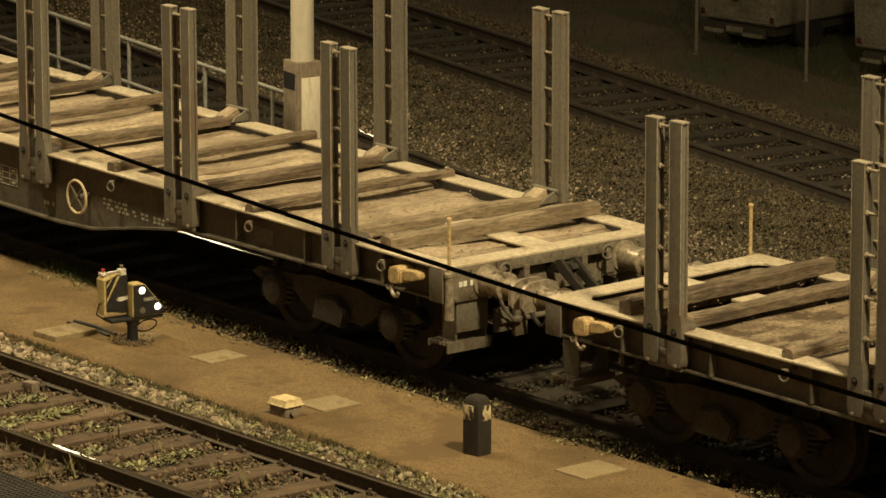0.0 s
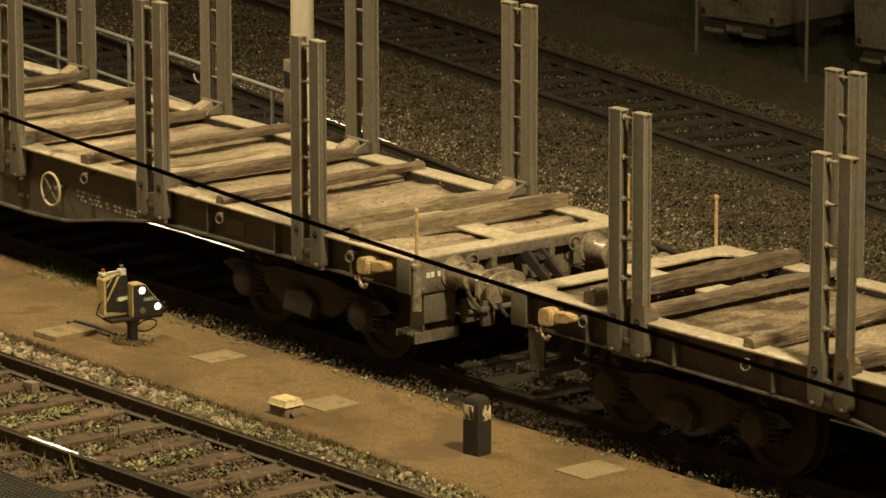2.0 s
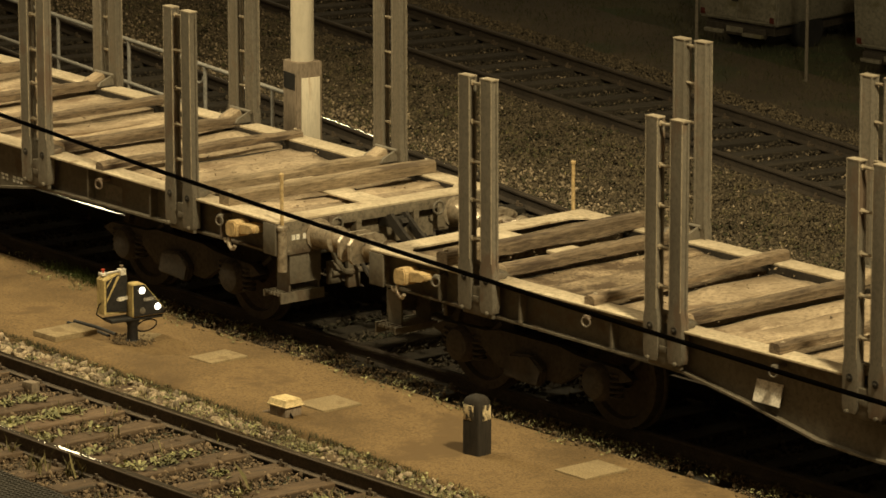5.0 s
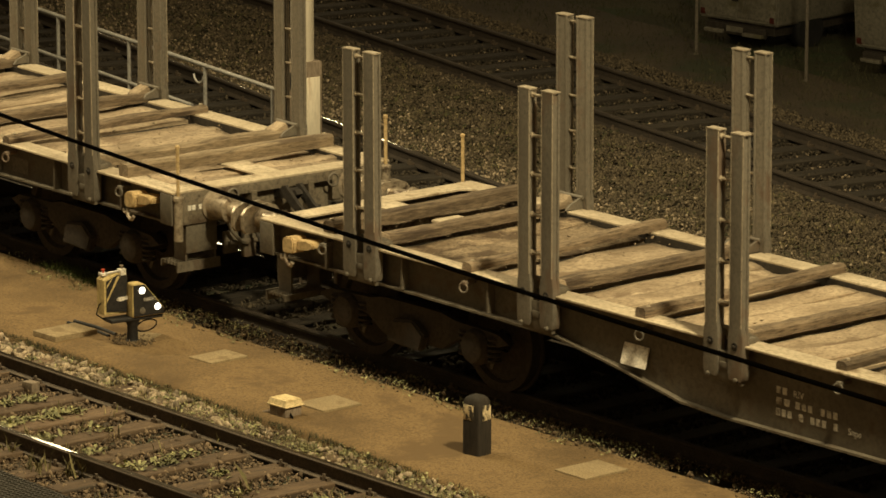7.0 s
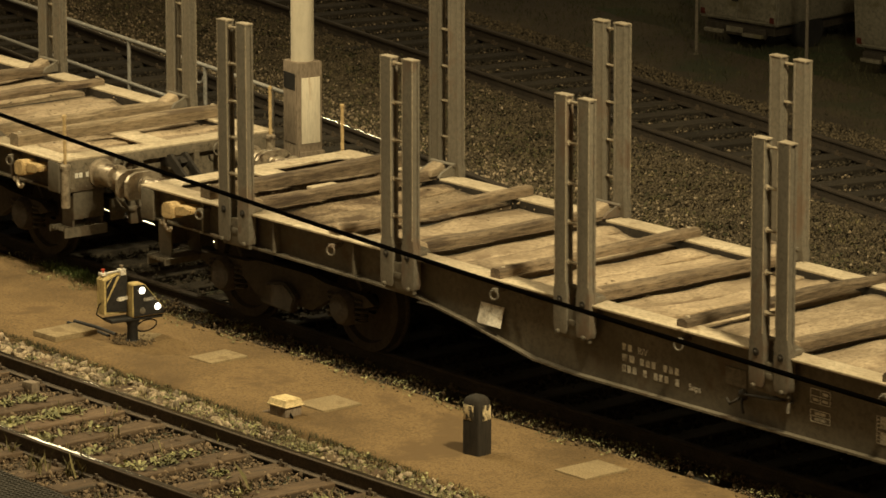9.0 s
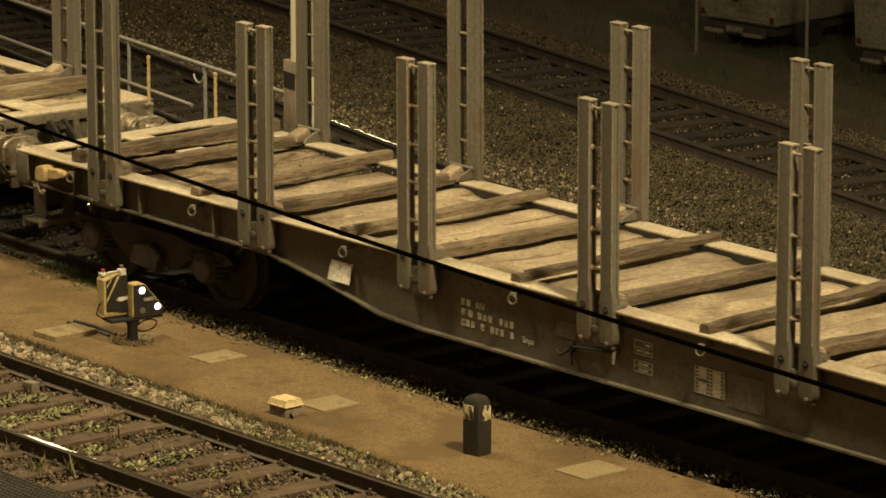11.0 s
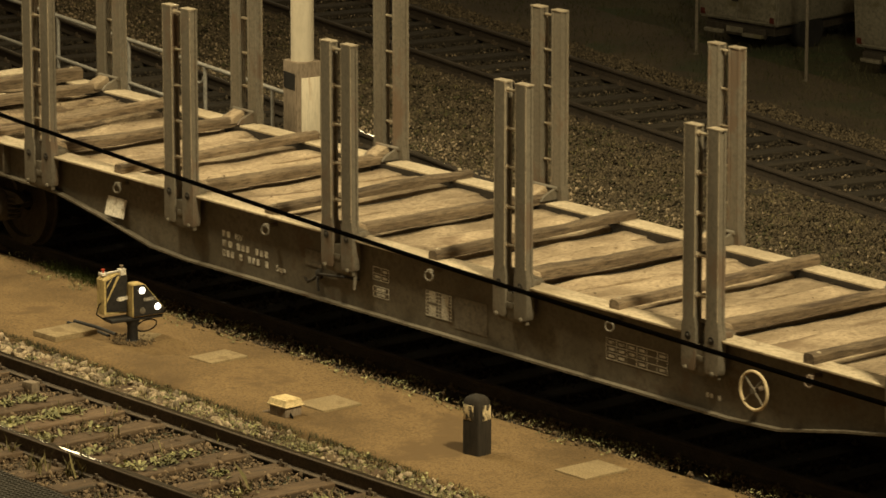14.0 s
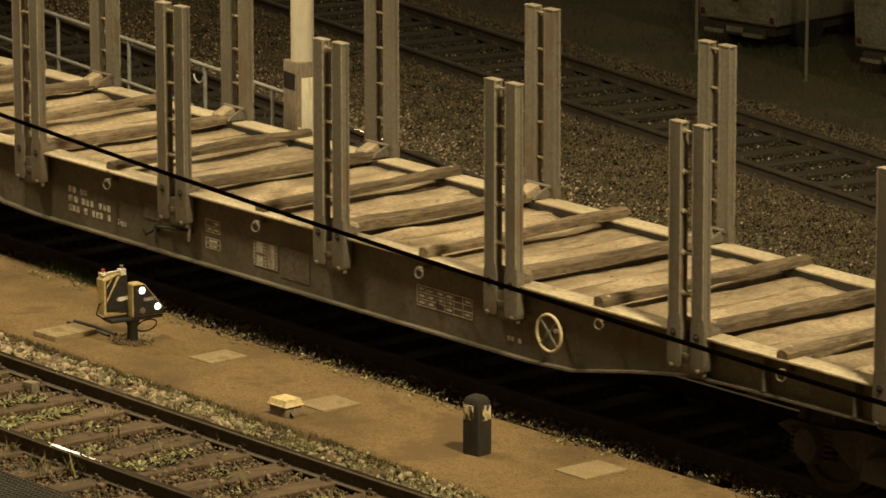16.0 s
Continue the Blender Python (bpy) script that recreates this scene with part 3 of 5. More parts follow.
def wagon_end(wagon, e):
    x = e * HALF
    lo, hi = sorted((x, x - e * 0.16))
    bm = boxes((lo, hi, -1.28, -0.62, 0.86, 1.185), (lo, hi, 0.62, 1.28, 0.86, 1.185), (lo, hi, -0.62, 0.62, 1.08, 1.185), bevel=0.008)
    l2, h2 = sorted((x - e * 0.10, x - e * 0.13))
    box(bm, l2, h2, -0.62, 0.62, 0.80, 1.08)
    for y in (-0.34, 0.34):
        l3, h3 = sorted((x + e * 0.01, x - e * 0.1))
        box(bm, l3, h3, y - 0.03, y + 0.03, 0.82, 1.10)
    for y in (-0.64, 0.64):
        box(bm, *sorted((x + e * 0.004, x + e * 0.016)), y - 0.05, y + 0.05, 0.89, 1.17, bevel=0.004)
    for y in (-1.16, -0.98, 0.98, 1.16):
        for z in (0.90, 1.14):
            lathe(bm, [(0.016, 0), (0.016, 0.010), (0.006, 0.014)], pose(x, y, z, 0, 90 * e), 6)
    part("headstock", bm, M_HEAD, wagon, "brown steel end beam behind the buffers")
    for y in (-0.81, 0.81):
        buffer_(wagon, e, y)
    # draw hook and screw coupling
    bm = bmesh.new()
    prism(bm, [(x - e * 0.1, 0.98), (x + e * 0.22, 1.00), (x + e * 0.30, 1.07), (x + e * 0.26, 1.11), (x + e * 0.20, 1.07), (x - e * 0.1, 1.08)], -0.035, 0.035)
    hook = part("draw_hook", bm, M_DARK, wagon, "dark steel draw hook")
    bm = bmesh.new()
    for y in (-0.085, 0.085):
        prism(bm, [(x + e * 0.12, 1.06), (x + e * 0.13, 1.13), (x + e * 0.19, 1.15), (x + e * 0.40, 1.00), (x + e * 0.57, 0.91), (x + e * 0.54, 0.85), (x + e * 0.36, 0.92)], y - 0.018, y + 0.018)
    tube(bm, (x + e * 0.16, -0.10, 1.08), (x + e * 0.16, 0.10, 1.08), 0.03)
    tube(bm, (x + e * 0.52, -0.12, 0.90), (x + e * 0.52, 0.12, 0.90), 0.04)
    part("coupling_link", bm, M_DARK, hook, "dark greasy screw coupling link")
    # brake hoses
    for y in (-0.40, 0.42):
        bm = bmesh.new()
        pts = [Vector((x + e * (0.02 + 0.42 * t), y + 0.05 * math.sin(t * 3), 0.86 - 0.32 * math.sin(math.pi * min(1, t * 1.0)) * 0.9)) for t in [i / 10 for i in range(11)]]
        bend(bm, pts, 0.022)
        part("brake_hose", bm, M_DARK, wagon, "black rubber brake hose")
    # brackets and a pipe behind the hoses
    bm = bmesh.new()
    bend(bm, [(x - e * 0.04, -0.66, 0.90), (x + e * 0.02, -0.62, 0.74), (x + e * 0.04, -0.52, 0.62), (x - e * 0.02, -0.40, 0.58)], 0.02)
    tube(bm, (x - e * 0.04, -0.62, 0.60), (x - e * 0.04, 0.62, 0.60), 0.028)
    box(bm, *sorted((x - e * 0.09, x - e * 0.03)), -0.44, -0.30, 0.44, 0.80, bevel=0.006)
    box(bm, *sorted((x - e * 0.09, x - e * 0.05)), -0.66, -0.50, 0.50, 0.72, bevel=0.006)
    part("brake_pipe", bm, M_FRAME, wagon, "dusty brake pipe with its brackets")
    # steps at the corners
    for s in (-1, 1):
        y0, y1 = sorted((s * 1.12, s * 0.76))
        bm = boxes((*sorted((x - e * 0.03, x - e * 0.05)), y0, y1, 0.57, 0.86), bevel=0.004)
        box(bm, *sorted((x - e * 0.05, x - e * 0.24)), y0, y0 + 0.02, 0.46, 0.80)
        box(bm, *sorted((x - e * 0.05, x - e * 0.24)), y1 - 0.02, y1, 0.46, 0.80)
        step_ob = part("shunter_step", bm, M_FRAME, wagon, "dusty hanging step below the buffer")
        yo0, yo1 = sorted((s * 1.24, s * 0.74))
        bm = boxes((*sorted((x - e * 0.005, x - e * 0.025)), yo0, yo1, 0.40, 0.50), (*sorted((x - e * 0.28, x - e * 0.30)), yo0, yo1, 0.43, 0.49))
        for i in range(12):
            yy = yo0 + 0.02 + i * (yo1 - yo0 - 0.04) / 11
            box(bm, *sorted((x - e * 0.026, x - e * 0.28)), yy - 0.006, yy + 0.006, 0.462, 0.492)
        for i in range(4):
            xx = x - e * (0.07 + 0.055 * i)
            box(bm, xx - 0.005, xx + 0.005, yo0, yo1, 0.465, 0.487)
        part("tread", bm, M_FRAME, step_ob, "pressed grating tread")
        part("corner_plate", boxes((*sorted((x - e * 0.004, x - e * 0.20)), *sorted((s * 1.284, s * 1.305)), 0.87, 1.172), bevel=0.005), M_FRAME, wagon)
        bm = bmesh.new()
        ring(bm, 0.062, 0.011, pose(x + e * 0.02, s * 0.60, 1.09, 90, 0, 90), 16, 6)
        part("lashing_ring", bm, M_STAKE, wagon)
    for a0, a1 in ((-1.12, -1.08), (-1.07, -1.03), (-0.99, -0.95), (-0.94, -0.90)):
        part("marking", boxes((*sorted((x + e * 0.002, x + e * 0.006)), a0, a1, 1.0, 1.05)), M_WHITE, wagon)


def corner_rod(wagon, x, y):
    bm = bmesh.new()
    tube(bm, (x, y, 1.15), (x, y, 1.64), 0.017, seg=10)
    lathe(bm, [(0.024, 0), (0.024, 0.025), (0.012, 0.035)], pose(x, y, 1.63), 10)
    rod = part("corner_rod", bm, M_TAN, wagon, "tan upright rod at the wagon corner")
    bm = bmesh.new()
    tube(bm, (x, y, 0.72), (x, y, 1.13), 0.045, seg=12)
    lathe(bm, [(0.055, 0), (0.055, 0.03), (0.03, 0.045)], pose(x, y, 1.12), 12)
    part("rod_holder", bm, M_BUFFER, rod)


def bogie(wagon, x):
    bm = bmesh.new()
    for s in (-1, 1):
        prism(bm, [(x - 1.35, 0.55), (x - 1.2, 0.50), (x - 0.65, 0.48), (x - 0.42, 0.34), (x + 0.42, 0.34), (x + 0.65, 0.48), (x + 1.2, 0.50), (x + 1.35, 0.55), (x + 1.2, 0.62), (x + 0.6, 0.64), (x + 0.4, 0.68), (x - 0.4, 0.68), (x - 0.6, 0.64), (x - 1.2, 0.62)], s * 0.98, s * 1.06)
    box(bm, x - 0.18, x + 0.18, -1.0, 1.0, 0.42, 0.66)
    box(bm, x - 0.4, x + 0.4, -0.4, 0.4, 0.62, 0.86)
    ob = part("bogie", bm, M_BOGIE, wagon, "grimy two-axle bogie")
    for s in (-1, 1):
        for a in (-0.92, 0.92):
            bm = bmesh.new()
            lathe(bm, [(0.17, 0), (0.17, 0.11), (0.14, 0.16), (0.05, 0.18)], pose(x + a, s * 0.98, 0.46, -90 * s), 14)
            box(bm, x + a - 0.13, x + a + 0.13, *sorted((s * 1.0, s * 1.09)), 0.33, 0.58, bevel=0.01)
            part("axle_box", bm, M_BOGIE, ob)
            for d in (-0.2, 0.2):
                bm = bmesh.new()
                for k in range(5):
                    ring(bm, 0.055, 0.014, pose(x + a + d, s * 1.03, 0.36 + 0.05 * k), 12, 6)
                part("spring", bm, M_DARK, ob)
    for s in (-1, 1):
        bm = bmesh.new()
        prism(bm, [(x - 0.28, 0.30), (x + 0.20, 0.28), (x + 0.26, 0.44), (x + 0.10, 0.56), (x - 0.20, 0.52)], *sorted((s * 1.06, s * 1.15)))
        bmesh.ops.bevel(bm, geom=list(bm.edges), offset=0.02, segments=2, affect="EDGES")
        part("spring_plank", bm, M_BOGIE, ob)
    sets = []
    for a in (-0.92, 0.92):
        bm = bmesh.new()
        tube(bm, (0, -0.95, 0), (0, 0.95, 0), 0.075, seg=16)
        ws = part("wheelset", bm, M_DARK, wagon, "dark axle with two steel wheels", pose(x + a, 0, WHEEL))
        for s in (-1, 1):
            bm = bmesh.new()
            lathe(bm, [(0.10, 0.06), (0.11, 0.02), (0.36, 0.0), (0.38, -0.045), (WHEEL, -0.045), (WHEEL, 0.05), (WHEEL + 0.028, 0.055), (WHEEL + 0.028, 0.08), (0.39, 0.08), (0.36, 0.035), (0.12, 0.05)][0:9], pose(0, s * 0.76, 0, 90 * s), 40)
            part("wheel", bm, M_BOGIE, ws)
            bm = boxes((-0.02, 0.02, *sorted((s * 0.795, s * 0.80)), 0.14, 0.30))
            part("wheel_mark", bm, M_FRAME, ws)
        sets.append(ws)
    return sets


def side_sill(wagon, s):
    """The fish-bellied side girder with its flanges and upright ribs."""
    web = [(-HALF + 0.1, 0.88), (-6.9, 0.84), (-6.1, 0.82), (-5.3, 0.70), (-4.5, 0.55), (-3.9, 0.52), (3.9, 0.52), (4.5, 0.55), (5.3, 0.70), (6.1, 0.82), (6.9, 0.84), (HALF - 0.1, 0.88), (HALF - 0.1, 1.19), (-HALF + 0.1, 1.19)]
    bm = bmesh.new()
    prism(bm, web, *sorted((s * 1.175, s * 1.19)))
    girder = part("side_girder", bm, M_FRAME, wagon, "dark brown fish-bellied side girder with white markings")
    bm = bmesh.new()
    low = web[:12]
    for (a, za), (b, zb) in zip(low, low[1:]):
        q = [(a, za - 0.012), (b, zb - 0.012), (b, zb + 0.008), (a, za + 0.008)]
        prism(bm, q, *sorted((s * 1.09, s * 1.255)))
    part("bottom_flange", bm, M_FRAME, girder)
    for x in [-9.3, -8.2, -7.0, 7.0, 8.1, 9.3]:
        part("rib", boxes((x - 0.012, x + 0.012, *sorted((s * 1.19, s * 1.27)), 0.87, 1.17)), M_FRAME, girder)
    return girder


def lash_ring(wagon, x, s):
    bm = bmesh.new()
    ring(bm, 0.042, 0.009, pose(x, s * 1.318, 1.06, 90, 0, 18), 16, 6)
    box(bm, x - 0.025, x + 0.025, *sorted((s * 1.19, s * 1.325)), 1.085, 1.12, bevel=0.005)
    return part("lashing_ring", bm, M_STAKE, wagon, "worn steel lashing ring")


def markings(girder):
    y = -1.1925

    def rect(x0, x1, z0, z1, mat, name="marking", label="", d=0.003):
        bm = boxes((x0, x1, y - d, y, z0, z1))
        return part(name, bm, mat, girder, label)

    def bars(x0, x1, z, h, cuts):
        w = (x1 - x0) / len(cuts)
        for i, c in enumerate(cuts):
            if c == "#":
                rect(x0 + i * w, x0 + (i + 0.66) * w, z, z + h, M_FADED)

    # plate, number block, class letters
    # the slant is added so that the plate catches more lamp light
    bm = bmesh.new()
    prism(bm, [(y, 0.925), (y - 0.012, 0.93), (y - 0.062, 0.745), (y - 0.05, 0.74)], -5.25, -4.94, "x")
    part("label_plate", bm, M_PAPER, girder, "pale square label plate, tilted up to catch the lamp light")
    words("RIV", 0.062, M_WHITE, girder, pose(-3.17, y - 0.002, 0.84, 90))
    bars(-3.37, -3.22, 0.84, 0.062, "##")
    bars(-3.37, -3.18, 0.745, 0.062, "##")
    bars(-3.14, -2.62, 0.745, 0.062, "###-###")
    bars(-3.37, -2.62, 0.65, 0.062, "### # ###-#")
    words("Snps", 0.06, M_WHITE, girder, pose(-2.52, y - 0.002, 0.65, 90))
    # loading tables
    def table(x0, x1, z0, z1, rows, cols):
        t = 0.007
        for i in range(rows + 1):
            z = z0 + (z1 - z0) * i / rows
            rect(x0, x1, z - t / 2, z + t / 2, M_FADED, "table_line")
        for j in range(cols + 1):
            x = x0 + (x1 - x0) * j / cols
            rect(x - t / 2, x + t / 2, z0, z1, M_FADED, "table_line", d=0.0034)
        for i in range(rows):
            for j in range(cols):
                if random.random() < 0.7:
                    cx, cz = x0 + (x1 - x0) * (j + 0.5) / cols, z0 + (z1 - z0) * (i + 0.5) / rows
                    rect(cx - 0.28 * (x1 - x0) / cols, cx + 0.28 * (x1 - x0) / cols, cz - 0.012, cz + 0.012, M_FADED)
    rect(-0.27, 0.13, 0.64, 0.89, M_PANEL, "table_panel", d=0.002)
    table(-0.25, 0.11, 0.65, 0.88, 7, 2)
    rect(0.16, 0.62, 0.60, 0.90, M_PANEL, "table_panel", d=0.002)
    table(2.25, 3.05, 0.725, 0.91, 3, 6)
    table(-1.03, -0.80, 0.84, 0.96, 2, 2)
    table(-1.03, -0.80, 0.68, 0.78, 2, 1)
    # brake changeover lever under its plate
    rect(-2.06, -1.80, 0.80, 0.95, M_PANEL, "lever_plate", d=0.006)
    bm = bmesh.new()
    bend(bm, [(-1.84, y - 0.01, 0.74), (-1.86, y - 0.06, 0.70), (-1.93, y - 0.075, 0.66), (-1.97, y - 0.08, 0.70)], 0.014)
    bend(bm, [(-1.84, y - 0.02, 0.74), (-1.80, y - 0.06, 0.66), (-1.77, y - 0.07, 0.60)], 0.014)
    tube(bm, (-1.86, y - 0.02, 0.745), (-1.22, y - 0.02, 0.80), 0.013, seg=8)
    lathe(bm, [(0.05, 0), (0.05, 0.02), (0.02, 0.04)], pose(-1.84, y, 0.74, 90), 12)
    lever = part("brake_lever", bm, M_DARK, girder, "dark brake changeover lever")
    bm = bmesh.new()
    bend(bm, [(-1.25, y - 0.03, 0.86), (-1.235, y - 0.06, 0.78), (-1.23, y - 0.07, 0.71)], 0.016)
    part("lever_handle", bm, M_PANEL, lever, "pale lever handle")
    bars(3.55, 3.75, 0.64, 0.04, "## #")
    rect(7.2, 7.5, 0.90, 1.05, M_PANEL, "table_panel", d=0.002)


def legend(girder):
    """Three lines of small faded print."""
    y = -1.1925
    for x0, x1, z in ((4.62, 5.05, 0.86), (4.62, 5.72, 0.815), (4.68, 5.70, 0.775)):
        w = (x1 - x0) / 15
        for i, c in enumerate("## ### # ## ###"):
            if c == "#":
                part("marking", boxes((x0 + i * w, x0 + (i + 0.66) * w, y - 0.003, y, z, z + 0.025)), M_FADED, girder)


def hand_wheel(wagon, x, z):
    bm = bmesh.new()
    ring(bm, 0.165, 0.014, pose(x, -1.34, z, 90), 32, 8)
    hw = part("handwheel", bm, M_WHEELRIM, wagon, "cream painted brake handwheel with four spokes")
    bm = bmesh.new()
    for a in (45, 135):
        c, s = 0.16 * math.cos(radians(a)), 0.16 * math.sin(radians(a))
        tube(bm, (x - c, -1.34, z - s), (x + c, -1.34, z + s), 0.011, seg=8)
    tube(bm, (x, -1.36, z), (x, -1.19, z), 0.028, seg=12)
    part("spoke", bm, M_FRAME, hw)


def stake_wagon():
    wagon = empty("stake_wagon", Matrix(), "empty brown stake wagon with a worn timber deck", "goods wagon", "wagons of the goods train")
    girders = [side_sill(wagon, s) for s in (-1, 1)]
    for s in (-1, 1):
        # pale upper flange, in lengths between the stakes
        cuts = [-HALF] + list(STAKES) + [HALF]
        for a, b in zip(cuts, cuts[1:]):
            a2, b2 = (a + 0.16 if a != -HALF else a), (b - 0.16 if b != HALF else b)
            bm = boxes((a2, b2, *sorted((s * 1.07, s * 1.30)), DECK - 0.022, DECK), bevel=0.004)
            part("sill_top", bm, M_FLANGE, wagon, "pale steel edge of the deck")
        bm = boxes((-HALF + 0.26, HALF - 0.26, *sorted((s * 1.06, s * 1.075)), DECK - 0.12, DECK - 0.023))
        part("sill_lip", bm, M_DARK, wagon)
    # frame below the floor
    bm = boxes((-HALF + 0.2, HALF - 0.2, -0.35, -0.25, 0.80, 1.08), (-HALF + 0.2, HALF - 0.2, 0.25, 0.35, 0.80, 1.08), (-HALF + 0.2, HALF - 0.2, -1.17, 1.17, 1.06, 1.085))
    for x in STAKES:
        box(bm, x - 0.08, x + 0.08, -1.17, 1.17, 0.90, 1.06)
    part("underframe", bm, M_DARK, wagon)
    # end decks: pale frame with sunk wooden panels
    for e in (-1, 1):
        x0 = e * HALF
        bm = bmesh.new()
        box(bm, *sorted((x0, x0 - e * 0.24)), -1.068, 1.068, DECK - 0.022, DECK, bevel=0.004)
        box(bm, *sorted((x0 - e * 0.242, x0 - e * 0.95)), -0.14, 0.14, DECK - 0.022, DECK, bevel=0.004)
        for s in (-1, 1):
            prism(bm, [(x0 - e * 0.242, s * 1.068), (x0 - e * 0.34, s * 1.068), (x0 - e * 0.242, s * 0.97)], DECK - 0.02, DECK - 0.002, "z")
        part("end_deck_frame", bm, M_FLANGE, wagon, "pale steel frame of the end deck")
        bm = boxes((*sorted((x0 - e * 1.15, x0 - e * 1.45)), -0.16, 0.16, DECK - 0.02, DECK + 0.012), bevel=0.006)
        part("cover_plate", bm, M_FLANGE, wagon)
        wagon_end(wagon, e)
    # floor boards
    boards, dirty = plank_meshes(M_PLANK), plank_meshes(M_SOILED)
    lines = sorted(STAKES + MIDS + (-9.32, 9.32))
    spans = [(-HALF + 0.25, lines[0] - 0.07)] + [(a + 0.07, b - 0.07) for a, b in zip(lines, lines[1:])] + [(lines[-1] + 0.07, HALF - 0.25)]
    for a, b in spans:
        n = max(2, round((b - a) / 0.40))
        w = (b - a) / n
        for i in range(n):
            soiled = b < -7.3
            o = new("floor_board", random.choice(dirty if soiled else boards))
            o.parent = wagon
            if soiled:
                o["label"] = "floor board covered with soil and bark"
            flip = random.choice((0, 180))
            low = 0.045 if max(abs(a), abs(b)) > 9.9 else 0.07
            o.matrix_basis = pose(a + (i + 0.5) * w, 0, DECK - low + random.uniform(-0.004, 0.004), 0, random.uniform(-1.2, 1.2), flip + random.uniform(-0.6, 0.6)) @ Matrix.Diagonal((w / 0.222, 0.925, 1, 1))
    short = [beam_mesh(2.34, k, 0.07, 0.10) for k in range(3)]
    pale = beam_mesh(2.34, 4, 0.07, 0.10, M_BEAMPALE)
    long = [beam_mesh(2.54, k + 5, 0.058, 0.078) for k in range(4)]
    for i, x in enumerate(STAKES):
        o = new("cross_timber", short[i % 3] if x < 8 else pale)
        o.parent, o.matrix_basis = wagon, pose(x, 0, DECK - 0.03, 0, 0, random.uniform(-0.7, 0.7))
    thick = beam_mesh(2.50, 11, 0.075, 0.125)
    thick_pale = beam_mesh(2.50, 13, 0.075, 0.125, M_BEAMPALE)
    for i, x in enumerate(MIDS + (-9.32, 9.32)):
        o = new("cross_timber", long[i % 4] if abs(x) < 9 else thick if x < 0 else thick_pale)
        o.parent, o.matrix_basis = wagon, pose(x + (0.05 if abs(x) < 9 else 0), random.uniform(-0.03, 0.03), DECK + 0.002, 0, 0, (3.2 if abs(x) < 9 else 0.5) + random.uniform(-1.0, 1.0))
        for s in (-1, 1):
            bm = bmesh.new()
            lathe(bm, [(0.022, 0), (0.022, 0.012), (0.012, 0.02)], pose(x + (0.05 - s * 0.066 if abs(x) < 9 else -s * 0.01), s * 1.18, DECK + (0.075 if abs(x) < 9 else 0.12)), 8)
            part("bolt", bm, M_EDGE, wagon)
            lash_ring(wagon, x + (0.10 - s * 0.05 if abs(x) < 9 else 0.03), s)
    for e in (-1, 1):
        for s in (-1, 1):
            hook_lug(wagon, 9.73 if e > 0 else -9.62, s)
    corner_rod(wagon, HALF + 0.02, -1.24)
    corner_rod(wagon, HALF + 0.02, 1.24)
    corner_rod(wagon, -HALF - 0.05, 1.24)
    markings(girders[0])
    for x in (-8.3, 8.3):
        bogie(wagon, x)
    # brake gear between the bogies
    bm = bmesh.new()
    tube(bm, (-2.6, 0.5, 0.75), (-1.6, 0.5, 0.75), 0.2, seg=20)
    tube(bm, (-6.0, -0.5, 0.62), (6.0, -0.5, 0.62), 0.025, seg=8)
    part("brake_gear", bm, M_DARK, wagon)
    return wagon


wagon_a = stake_wagon()

# ---- things beside the tracks ----


